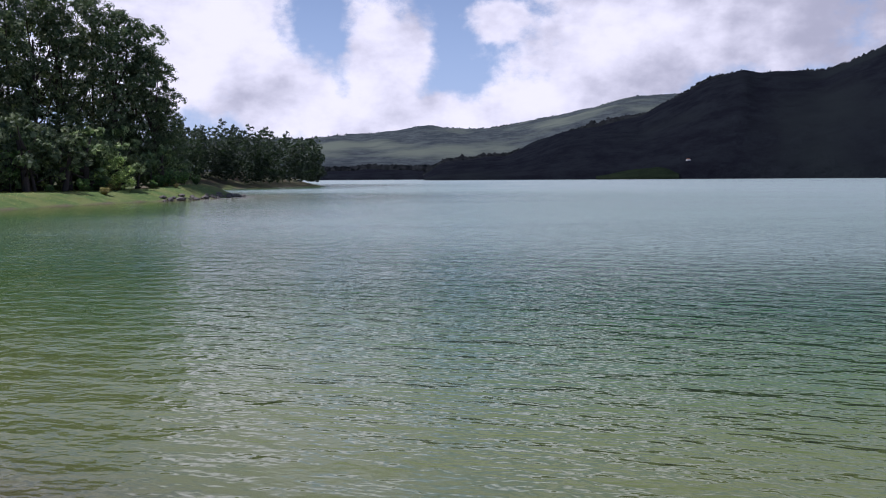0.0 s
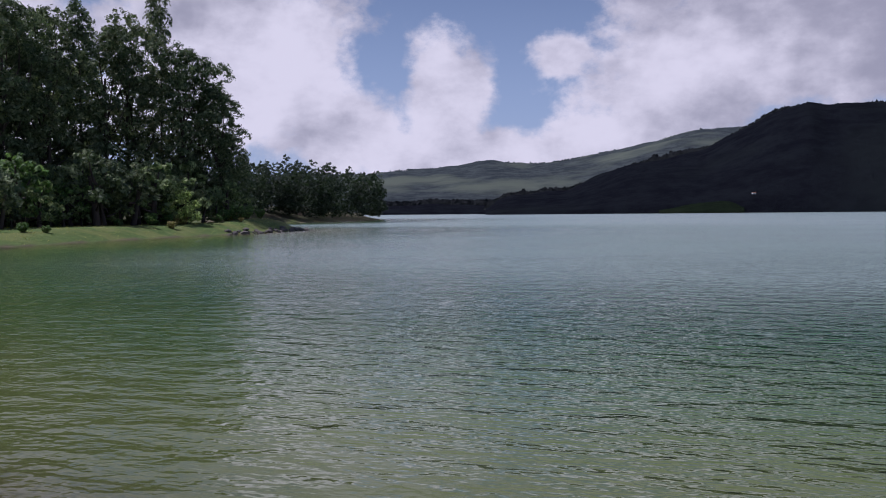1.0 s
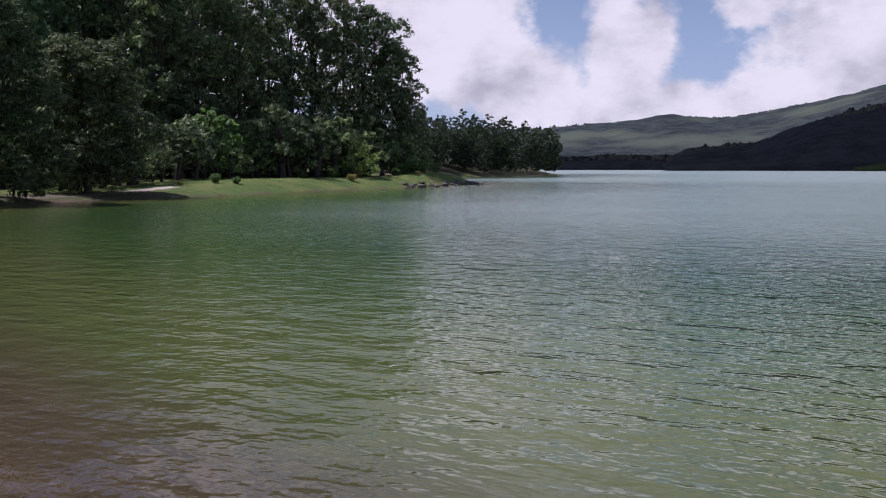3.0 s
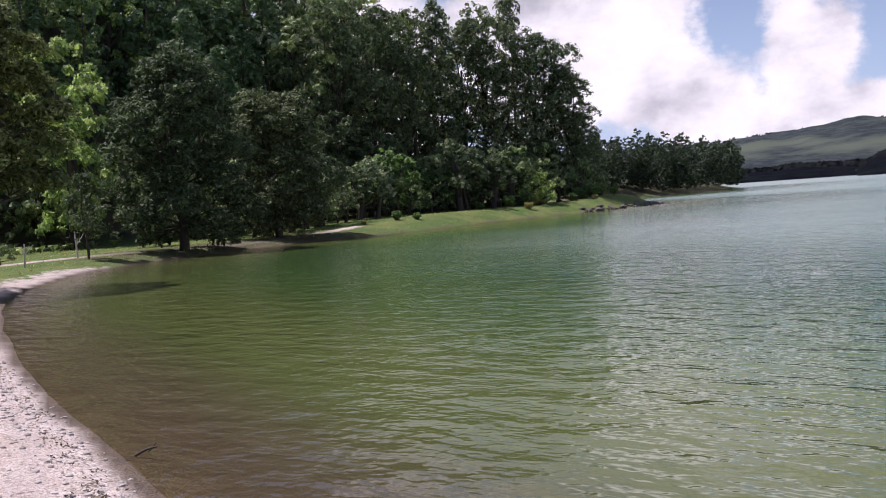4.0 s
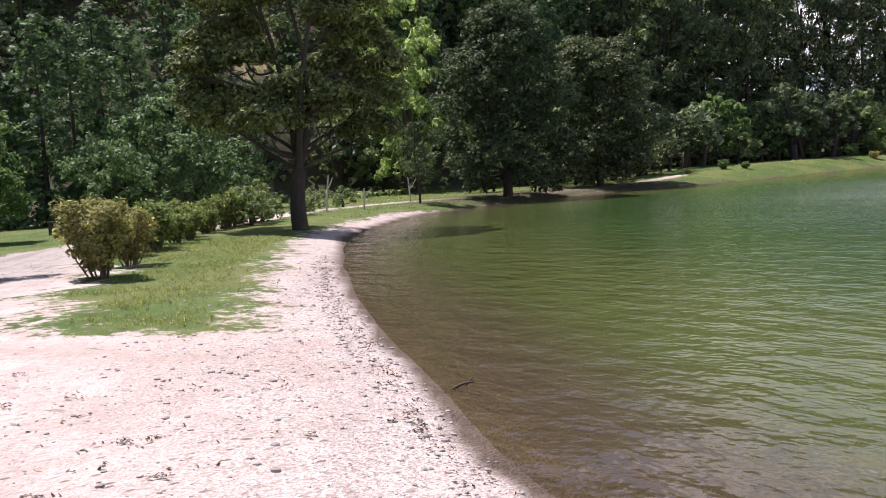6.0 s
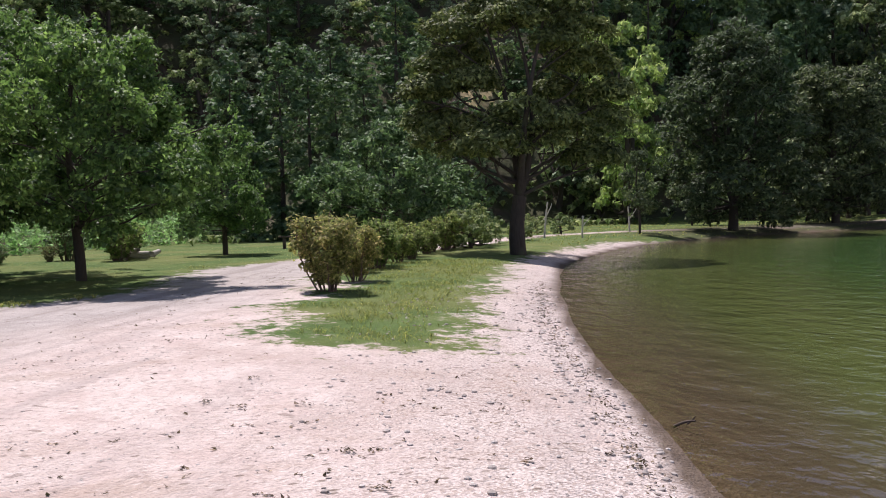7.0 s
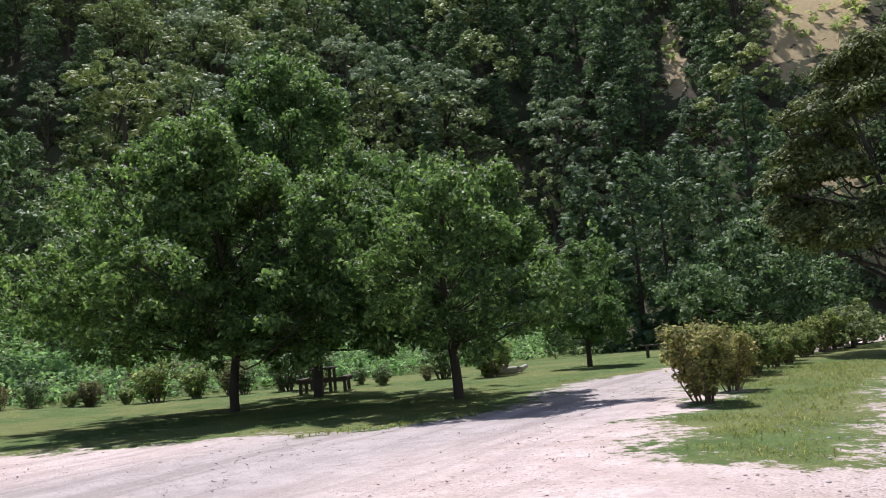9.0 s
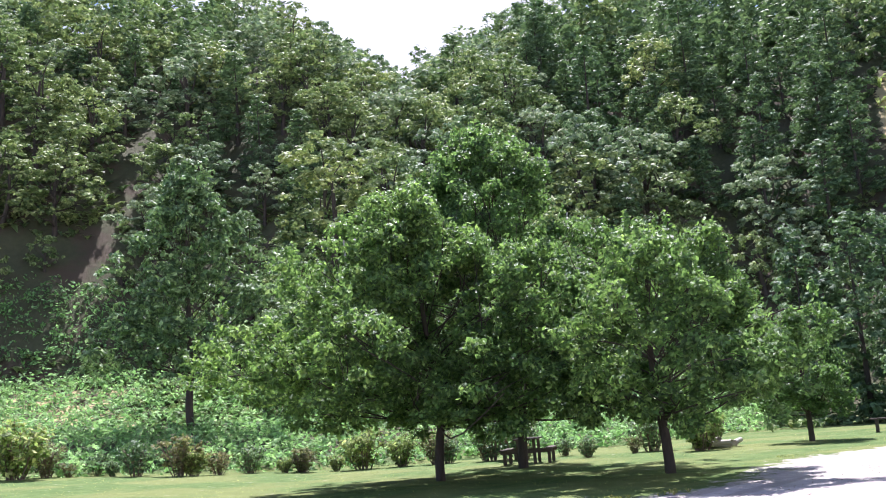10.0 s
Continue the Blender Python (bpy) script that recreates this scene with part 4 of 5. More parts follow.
# ---- lawn trees ----
def park_tree(seed, H, R, clear, mat, n, leaf, thick=0.12, lean=(0, 0), shift=(0, 0), boughs_n=26, size=0.27, tuft=0.34, peak=0.3, sharp=1.25, bark=None):
    """A park tree: clear stem, forking limbs, uneven boughs of tufted leaves and upright shoots on top."""
    r = np.random.RandomState(seed)
    fork = np.array([lean[0], lean[1], clear * 0.95])
    lead = np.array([lean[0] * 1.3 + shift[0] * 0.6, lean[1] * 1.3 + shift[1] * 0.6, H * 0.88])
    stems = [limb(r, (0, 0, -0.3), fork, thick * 1.25, thick, 0, 0.02, 6), limb(r, fork, lead, thick * 0.85, 0.03, 0, 0.04, 8)]
    boughs, along = [], []
    for i in range(boughs_n):
        t = ((i + r.uniform(0.15, 0.85)) / boughs_n) ** 1.2
        env = R * ((0.8 + 0.2 * t / peak) if t < peak else max(0.05, 1 - ((t - peak) / (1.04 - peak)) ** sharp))
        a = i * 2.39996 + r.uniform(-0.6, 0.6)
        q = env * (0.9 + 0.2 * math.sin(2 * a + seed)) * math.sqrt(r.uniform(0.15, 1.25))
        br = size * R * r.uniform(0.55, 1.3) * (1 - 0.45 * t)
        c = np.array([lean[0] + shift[0] + math.cos(a) * q, lean[1] + shift[1] + math.sin(a) * q, clear + br * 0.35 + (H - clear - br) * t])
        boughs.append((*c, br, br * 0.8))
        start = fork + (lead - fork) * max(0.0, t * 0.8 - 0.1)
        stems.append(limb(r, start, c, thick * 0.24 * (1 - 0.5 * t), 0.012, 0.06, 0.09, 6))
        if t < 0.4:
            for k in (0.45, 0.75):
                along.append((*(start + (c - start) * k + r.normal(0, 0.22, 3) - [0, 0, 0.1]), tuft, tuft, tuft * 0.9))
        for _ in range(2):
            tip = c + r.normal(0, 0.5, 3) * br + [0, 0, br * 0.5]
            stems.append(limb(r, c * 0.8 + start * 0.2, tip, 0.016, 0.005, 0, 0.08, 4))
    lobes = clumps(r, boughs, 10, tuft, 0.85, -0.9) + along
    for k in r.choice(len(lobes), len(lobes) // 6, replace=False):
        x, y, z = lobes[k][:3]
        lobes.append((x, y, z + tuft * 1.3, tuft * 0.4, tuft * 0.4, tuft * 1.1))
    v, f = leaves(r, lobes, n, leaf, 0.3, 0.55, 0.75, 0.1, 0.45, core=0.8, spray=0.28)
    tv, tf = tubes(stems, 7)
    return [("trunk", grid_mesh("trunk", tv, tf, bark or BARK)), ("crown", grid_mesh("crown", v, f, mat, smooth=False))]


def bough_tree(seed, boughs, clear, mat, n, leaf, tuft, thick=0.2, per=12, low=-0.15):
    """A tree with given boughs (x, y, z, radius, height) of tufted needles on crooked limbs."""
    r = np.random.RandomState(seed)
    H = max(b[2] for b in boughs)
    fork = np.array([0.05, 0, clear])
    stems = [limb(r, (0, 0, -0.3), fork, thick * 1.35, thick, 0, 0.02, 6)]
    tops = [np.array([x, y, H * 0.86]) for x, y in ((0.0, 0.1), (0.9, -0.2), (-0.9, 0.2))]
    for p in tops:
        stems.append(limb(r, fork, p, thick * 0.6, 0.03, 0, 0.05, 8))
    for b in boughs:
        c = np.array(b[:3])
        lead = min(tops, key=lambda p: np.hypot(*(p - c)[:2]))
        k = np.clip((b[2] - 0.5 - 0.35 * np.hypot(*c[:2]) - clear) / (H * 0.86 - clear), 0.0, 0.95)
        stems.append(limb(r, fork + (lead - fork) * k, c - [0, 0, 0.2], 0.058 * (1.15 - k), 0.02, 0.1, 0.07, 7))
        for _ in range(3):
            stems.append(limb(r, c * 0.75 + (fork + (lead - fork) * k) * 0.25, c + r.normal(0, 0.55, 3) * b[3], 0.025, 0.008, 0, 0.08, 4))
    lobes = clumps(r, boughs, per, tuft, 0.7, low)
    v, f = leaves(r, lobes, n, leaf, 0.35, 0.45, 0.45, 0.0, 0.3, core=0.75, spray=0.3)
    tv, tf = tubes(stems, 8)
    return [("trunk", grid_mesh("trunk", tv, tf, BARK)), ("crown", grid_mesh("crown", v, f, mat, smooth=False))]


def plant(name, label, category, group, meshes, x, y, rot=0.0, dz=0.0, s=1.0):
    root = tree(name, label, category, group, meshes)
    root.matrix_basis = pose(x, y, height_at(x, y) + dz, 0, 0, rot) @ Matrix.Diagonal((s, s, s, 1))
    return root


PARK = "trees on the lawn"
plant("plane_tree", "leafy green lawn tree with a slim dark trunk", "tree", PARK,
      park_tree(301, 7.0, 4.9, 1.45, LEAF_LAWN, 80000, 0.125, 0.105, (0, 0.1), (1.5, -0.7), 64, size=0.24, sharp=1.5), -25.6, 0.85)
plant("plane_tree", "tallest leafy green tree beside the picnic table", "tree", PARK,
      park_tree(302, 9.5, 5.2, 1.4, LEAF_LAWN, 82000, 0.125, 0.125, (0.1, 0.05), (1.3, -0.8), 70, size=0.23, sharp=1.15), -28.7, 3.25)
plant("plane_tree", "leafy green lawn tree with a leaning pale trunk", "tree", PARK,
      park_tree(303, 5.1, 3.1, 1.2, LEAF_LAWN, 46000, 0.115, 0.10, (0.0, -0.06), (1.2, -0.1), 50, size=0.24, tuft=0.28, peak=0.45, sharp=1.7), -21.6, 5.6)
plant("plane_tree", "small round bright green lawn tree by the track", "tree", PARK,
      park_tree(304, 3.3, 1.7, 0.85, LEAF_LAWN, 8000, 0.13, 0.08, boughs_n=26, tuft=0.24, peak=0.4, sharp=1.8), -30.8, 12.45)
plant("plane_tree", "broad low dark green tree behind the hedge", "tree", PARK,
      park_tree(305, 5.3, 4.3, 1.1, LEAF_SHADE_TONE, 15000, 0.23, 0.13, boughs_n=46, size=0.22, tuft=0.34, peak=0.4, sharp=1.8), -39.2, 23.8)
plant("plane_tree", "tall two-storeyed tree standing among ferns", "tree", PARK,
      park_tree(306, 13.5, 4.6, 3.2, LEAF_SHADE_TONE, 19000, 0.27, 0.17, boughs_n=46, tuft=0.42, peak=0.25, sharp=1.2), -48.9, -10.4)
OLIVE_BOUGHS = [(1.45, -0.6, 3.2, 1.5, 0.8), (2.45, 0.4, 3.7, 1.0, 0.7), (0.2, -1.6, 3.7, 1.2, 0.75), (-1.9, -0.4, 3.3, 1.25, 0.75), (-2.8, 0.5, 3.9, 0.85, 0.6),
                (-1.6, 1.4, 3.1, 1.1, 0.6), (0.9, 1.7, 3.4, 1.3, 0.7), (-0.7, -1.9, 3.0, 0.9, 0.5), (2.3, -0.2, 2.7, 0.9, 0.4), (-2.4, 0.2, 5.6, 0.8, 0.5),
                (-2.0, -0.3, 6.5, 0.85, 0.55), (2.05, 0.3, 5.5, 0.95, 0.55), (2.0, -0.4, 6.4, 0.8, 0.55), (0.0, 0.2, 7.1, 1.2, 0.6), (-1.15, 0.7, 6.9, 0.95, 0.6),
                (1.1, -0.6, 7.1, 1.0, 0.6), (0.0, -0.3, 8.1, 0.95, 0.55), (-0.8, 0.5, 7.9, 0.8, 0.5), (0.95, 0.2, 7.8, 0.8, 0.5), (0.0, -1.3, 6.7, 0.8, 0.45), (-1.3, -0.9, 4.9, 0.6, 0.4), (1.3, 0.8, 4.8, 0.65, 0.4),
                (-1.5, 0.9, 5.9, 0.6, 0.4), (1.2, -1.0, 6.0, 0.55, 0.35), (2.9, 0.1, 4.6, 0.6, 0.4), (-2.9, -0.3, 4.8, 0.6, 0.4)]
plant("lakeside_pine", "large dark olive tiered tree on the beach grass", "tree", PARK,
      bough_tree(311, [(x * 0.95, y + 1.0, z, a, b) for x, y, z, a, b in OLIVE_BOUGHS], 1.7, LEAF_OLIVE, 54000, 0.165, 0.38, 0.2, 25), -22.4, 18.1, 51)


def dusky_boughs(seed, H, R, m=38):
    r = np.random.RandomState(seed)
    out = []
    for i in range(m):
        t = (i + r.random()) / m
        a, q = i * 2.4, R * math.sqrt(max(0.05, 1 - ((t - 0.3) / 0.74) ** 2)) * r.uniform(0.35, 0.85)
        out.append((math.cos(a) * q, math.sin(a) * q, 0.6 + (H - 1.2) * t, R * r.uniform(0.2, 0.34), R * r.uniform(0.16, 0.24)))
    return out


plant("lakeside_pine", "wide dark olive tree leaning over the shore", "tree", PARK, bough_tree(312, dusky_boughs(1, 9.6, 3.7), 1.2, LEAF_DUSK, 28000, 0.24, 0.46, 0.2, 13, -0.8), -30.7, 37.7, 70)
plant("lakeside_pine", "dark olive tree with crown down to the shore", "tree", PARK, bough_tree(313, dusky_boughs(2, 8.6, 4.2), 1.2, LEAF_DUSK, 26000, 0.25, 0.5, 0.18, 13, -0.8), -31.9, 47.6, 150)
plant("sapling", "thin green young tree on the lawn", "tree", PARK,
      park_tree(314, 3.7, 1.35, 1.05, LEAF_POINT, 3000, 0.16, 0.05, boughs_n=12, tuft=0.24), -30.9, 31.7)
plant("sapling", "young green tree behind the shore path", "tree", PARK,
      park_tree(315, 4.2, 1.4, 1.2, LEAF_BROAD, 2400, 0.2, 0.06, boughs_n=12, tuft=0.26), -37.5, 42.6)
plant("shore_tree", "small bright green tree at the water's edge", "tree", "shrubs on the point", park_tree(316, 2.7, 1.5, 0.4, LEAF_BRIGHT, 2200, 0.24, 0.06, boughs_n=14, tuft=0.3, peak=0.4, sharp=1.7), -27.0, 80.5)
plant("shore_tree", "small dark tree on the lakeside lawn", "tree", "shrubs on the point", park_tree(317, 4.6, 2.2, 1.2, LEAF_BROAD, 2600, 0.3, 0.09, boughs_n=16, tuft=0.36, peak=0.4, sharp=1.7), -33.5, 79.0)
plant("shore_tree", "small dark tree on the lakeside lawn", "tree", "shrubs on the point", park_tree(318, 4.4, 2.0, 1.1, LEAF_PALE, 2600, 0.3, 0.09, boughs_n=16, tuft=0.36, peak=0.4, sharp=1.7), -35.5, 66.0)


# ---- hedges ----
def bush_meshes(seed, H, R, mat, n, leaf=0.09):
    r = np.random.RandomState(seed)
    limbs, lobes = [], []
    for i in range(16):
        a, q = i * 2.4, R * math.sqrt(r.random()) * 0.85
        tip = np.array([math.cos(a) * q, math.sin(a) * q, H * r.uniform(0.6, 1.0) * (1.0 - 0.18 * (q / R) ** 2)])
        limbs.append(limb(r, (math.cos(a) * 0.3 * q, math.sin(a) * 0.3 * q, -0.05), tip, 0.016, 0.005, 0, 0.06, 5))
        limbs.append(limb(r, tip * [0.55, 0.55, 0.5], tip + r.normal(0, 0.16, 3), 0.012, 0.004, 0, 0.06, 4))
        lobes.append((*(tip * [1, 1, 0.92]), R * 0.36, R * 0.36, H * 0.17))
        lobes.append((*(tip * [1.0, 1.0, 0.62]), R * 0.32, R * 0.32, H * 0.17))
        lobes.append((*(tip * [0.7, 0.7, 0.36]), R * 0.22, R * 0.22, H * 0.14))
        lobes.append((*(tip * [0.42, 0.42, 0.18]), R * 0.16, R * 0.16, H * 0.12))
    v, f = leaves(r, lobes, n, leaf, 0.55, 0.5, 0.9, 0.0, core=0.0)
    tv, tf = tubes(limbs, 5)
    return [("branchwork", grid_mesh("branchwork", tv, tf, BARK_TWIG)), ("foliage", grid_mesh("foliage", v, f, mat, smooth=False))]


near_bush = bush_meshes(401, 1.36, 0.62, LEAF_HEDGE, 8000, 0.08)
plant("hedge_bush", "rounded yellow-green azalea bush with reddish twigs", "bush", "bushes along the track", near_bush, -14.65, 7.85)
plant("hedge_bush", "yellow-green azalea bush close behind a larger one", "bush", "bushes along the track", near_bush, -16.3, 9.3, 120, 0, 0.82)
row = [bush_meshes(402 + i, 0.95 + 0.1 * i, 0.55, LEAF_ROW, 2600, 0.1) for i in range(3)]
for i in range(11):
    t = i / 10
    x, y = -18.6 - 9.4 * t + rr.uniform(-0.2, 0.2), 10.6 + 9.2 * t ** 1.05 + rr.uniform(-0.2, 0.2)
    plant("hedge_bush", "clipped green hedge bush beside the dirt track", "bush", "bushes along the track", row[i % 3], x, y, rr.uniform(0, 360), 0, rr.uniform(0.8, 1.1))
for x, y, k in ((-26.3, 19.2, 1.0), (-27.6, 20.2, 1.15), (-28.8, 21.4, 1.0), (-30.0, 24.3, 0.7), (-33.0, 27.2, 0.8), (-34.5, 30.3, 0.8)):
    plant("lawn_shrub", "low dark green shrub in the shade of the large tree", "shrub", "bushes along the track", kinds[12][2], x, y, x * 90, -0.05, 0.42 * k)
tuft = [bush_meshes(420 + i, 1.05, 0.62, (LEAF_LAWN, LEAF_HEDGE)[i], 1100, 0.16) for i in range(2)]
for az, dd, s in ((14.3, 94, 0.9), (15.0, 93, 1.2), (15.6, 92, 1.35), (16.3, 91, 1.1), (19.4, 84, 0.9), (20.3, 81, 1.0)):
    plant("lakeside_bush", "low rounded clipped bush on the lakeside lawn", "bush", "bushes on the point", tuft[0], -math.sin(radians(az)) * dd, math.cos(radians(az)) * dd, rr.uniform(0, 360), -0.03, s)
twig = [bush_meshes(410 + i, 1.0, 0.55, [LEAF_ROW, LEAF_TWIGGY, LEAF_SHADE_TONE][i], [1500, 900, 1200][i], 0.11) for i in range(3)]
for i in range(31):
    az = 112.5 - i * 1.36 + rr.uniform(-0.7, 0.7)
    dd = np.interp(az, [70, 74, 84, 90, 97, 104, 113], [33.6, 32.5, 34.5, 36.5, 37.4, 38.2, 38.8])
    x, y = -math.sin(radians(az)) * dd, math.cos(radians(az)) * dd
    s = rr.choice([0.6, 0.95, 1.2, 1.45]) * rr.uniform(0.9, 1.1) * (1.4 if az > 109.5 else 1.0)
    x, y = x + rr.normal(0, 0.5), y + rr.normal(0, 0.3)
    plant("azalea_bush", "low twiggy azalea bush at the lawn's edge", "bush", "bushes at the foot of the slope", twig[int(rr.choice(3, p=[0.35, 0.3, 0.35]))], x, y, rr.uniform(0, 360), -0.03, s)


# ---- ferns, undergrowth and grass ----
def fronds(r, base, per, length, width, rise=0.9):
    """Arching fronds round each base point."""
    n = len(base) * per
    b = np.repeat(base, per, 0)
    a = r.uniform(0, 6.283, n)
    out = np.stack([np.cos(a), np.sin(a), np.zeros(n)], 1)
    side = np.stack([-np.sin(a), np.cos(a), np.zeros(n)], 1)
    L = (length * r.uniform(0.6, 1.3, n))[:, None]
    W = width * L
    upv = np.array([0, 0, 1.0]) * rise
    p0, p1, p2 = b, b + out * L * 0.4 + upv * L * 0.62, b + out * L * 0.95 + upv * L * (0.42 + 0.3 * r.random((n, 1)))
    V = np.stack([p0 - side * W * 0.12, p0 + side * W * 0.12, p1 + side * W * 0.5, p1 - side * W * 0.5, p2 + side * W * 0.06, p2 - side * W * 0.06], 1).reshape(-1, 3)
    i = np.arange(n)[:, None] * 6
    return V, np.concatenate([i + [0, 1, 2, 3], i + [3, 2, 4, 5]]).reshape(-1, 4)


def sow(seed, n, az, rad, test):
    """Random points of the ground by bearing and distance that pass a test on the land's masks."""
    r = np.random.RandomState(seed)
    a, d = np.radians(r.uniform(az[0], az[1], n)), np.sqrt(r.uniform(rad[0] ** 2, rad[1] ** 2, n))
    p = np.stack([-np.sin(a) * d, np.cos(a) * d], 1)
    h, dl, u, bare, gr, wet, slip, drive = land(p)
    ok = test(p, dl, u, bare, r.random(n), slip)
    return np.column_stack([p, h])[ok]


r5 = np.random.RandomState(5)
pts = sow(21, 9500, (69.5, 122), (30, 76), lambda p, d, u, b, q, s: (u > -1.5) & (u < 31))
mounds = np.column_stack([pts + [0, 0, 0.1], r5.uniform(0.4, 0.9, len(pts)), r5.uniform(0.4, 0.9, len(pts)), r5.uniform(0.3, 1.1, len(pts))])
v, f = leaves(r5, mounds, 70000, 0.32, 0.55, 0.5, 0.25, 0.15, 0.45, core=0.0)
tagged(new("ferns", grid_mesh("ferns", v, f, LEAF_FERN, smooth=False)), "thick bright green ferns on the lower slope", "ferns", kind="stuff")
pts = sow(22, 3600, (18, 70), (38, 120), lambda p, d, u, b, q, s: (u > -4) & (u < 12) & (q < 0.8))
v, f = fronds(r5, pts, 7, 0.6, 0.4)
tagged(new("undergrowth", grid_mesh("undergrowth", v, f, LEAF_BROAD, smooth=False)), "dark leafy undergrowth below the trees", "undergrowth", kind="stuff")
pts = sow(23, 5200, (14, 120), (45, 130), lambda p, d, u, b, q, s: (u > 8) & (u < 60) & (s < 0.3) & ((u < 26) | (u > 35) | (p[:, 1] > -18)))
v, f = fronds(r5, pts, 6, 0.7, 0.45)
tagged(new("undergrowth", grid_mesh("undergrowth", v, f, LEAF_CEDAR, smooth=False)), "dim undergrowth between the forest trees", "undergrowth", kind="stuff")


pts = sow(24, 4000, (60, 122), (52, 84), lambda p, d, u, b, q, s: (u > 12) & (u < 40) & (s < 0.3) & ((u < 26) | (u > 35) | (p[:, 1] > -18)))
v, f = fronds(r5, pts, 9, 0.5, 0.45)
tagged(new("undergrowth", grid_mesh("undergrowth", v, f, LEAF_BROAD, smooth=False)), "leafy green undergrowth above the ferns", "undergrowth", kind="stuff")


pts = sow(25, 9000, (50, 64), (70, 125), lambda p, d, u, b, q, s: (s > 0.2) & (q < 0.035))
v, f = fronds(r5, pts, 6, 0.9, 0.4)
tagged(new("slip_scrub", grid_mesh("slip_scrub", v, f, LEAF_BRIGHT, smooth=False)), "light green scrub on the bare earth slips", "scrub", kind="stuff")


def grass(name, label, pts, per, length, width, rise=1.3):
    v, f = fronds(r5, pts, per, length, width, rise)
    tagged(new(name, grid_mesh(name, v, f, LEAF_GRASS, smooth=False)), label, "grass", kind="stuff")


grass("beach_grass", "dry yellow-green grass patch between beach and track",
      sow(31, 17000, (45, 70), (8.2, 26), lambda p, d, u, b, q, s: (b < 0.05 + 0.4 * q) & (d > 1.0) & (wave_noise(p[:, 0], p[:, 1], 2.6, 9) > q - 0.62)), 4, 0.085, 0.09, 0.8)
grass("lawn_grass", "short green mown lawn grass",
      sow(32, 6500, (52, 122), (14, 40), lambda p, d, u, b, q, s: (b < 0.45 * q + 0.1) & (u < 0) & (d > 3)), 3, 0.055, 0.12, 0.6)
grass("edge_grass", "longer pale grass tufts along the lawn's edge by the track",
      sow(34, 2600, (74, 92), (15.5, 20.5), lambda p, d, u, b, q, s: (b > 0.1) & (b < 0.7) & (q < 0.35) & (wave_noise(p[:, 0], p[:, 1], 1.5, 14) > 0.1)), 7, 0.11, 0.12, 0.8)
grass("shore_grass", "short light green grass along the lake shore",
      sow(33, 16000, (12, 52), (34, 100), lambda p, d, u, b, q, s: (b < 0.4) & (u < 0) & (d > 0.15)), 3, 0.10, 0.3, 0.7)


for p in sow(46, 3000, (15, 31), (60, 98), lambda p, d, u, b, q, s: (d > 0.7) & (d < 6) & (u < -1.5))[:13]:
    plant("lakeside_bush", "small green tuft bush on the lakeside lawn", "bush", "bushes on the point", tuft[rr.randint(2)], p[0], p[1], rr.uniform(0, 360), -0.05, rr.uniform(0.3, 0.75))


# ---- pebbles, stones and litter on the beach ----
def pebble_mesh(name, pts, sizes, mat, seed, chip=False):
    r = np.random.RandomState(seed)
    bm = bmesh.new()
    if chip:
        bmesh.ops.create_cone(bm, segments=4, radius1=1.0, radius2=0.45, depth=0.9, cap_ends=True, cap_tris=True)
        bmesh.ops.triangulate(bm, faces=list(bm.faces))
    else:
        bmesh.ops.create_icosphere(bm, subdivisions=1, radius=1.0)
    bv = np.array([x.co[:] for x in bm.verts])
    bf = np.array([[x.index for x in fc.verts] for fc in bm.faces])
    bm.free()
    V, F = [], []
    for i, (p, s) in enumerate(zip(pts, sizes)):
        k = bv * r.uniform(0.75, 1.2, (len(bv), 1)) * [1, r.uniform(0.6, 1), r.uniform(0.35, 0.6)] * s
        a = r.uniform(0, 6.28)
        k = k @ np.array([[math.cos(a), -math.sin(a), 0], [math.sin(a), math.cos(a), 0], [0, 0, 1]])
        V.append(k + p + [0, 0, s * 0.12])
        F.append(bf + i * len(bv))
    return grid_mesh(name, np.concatenate(V), np.concatenate(F), mat, smooth=False)


pts = sow(41, 26000, (14, 75), (3.6, 18), lambda p, d, u, b, q, s: (d > 0.06) & (d < 2.6) & (q < np.exp(-((d - 0.38) / 0.2) ** 2) * 0.95 + 0.12))[:9000]
sizes = 0.008 + 0.026 * np.random.RandomState(1).random(len(pts)) ** 3
tagged(new("pebbles", pebble_mesh("pebbles", pts, sizes, STONE, 6)), "mixed pale and dark pumice pebbles along the waterline", "pebbles", kind="stuff")
pts = sow(42, 40000, (28, 115), (3.6, 15), lambda p, d, u, b, q, s: (b > 0.7) & (d > 0.5) & (q < 0.08 + 0.3 * (wave_noise(p[:, 0], p[:, 1], 1.1, 52) > 0.05)))[:7000]
sizes = 0.005 + 0.014 * np.random.RandomState(2).random(len(pts)) ** 3
tagged(new("gravel", pebble_mesh("gravel", pts, sizes, STONE, 7, True)), "scattered small gravel on the pale sand", "gravel", kind="stuff")

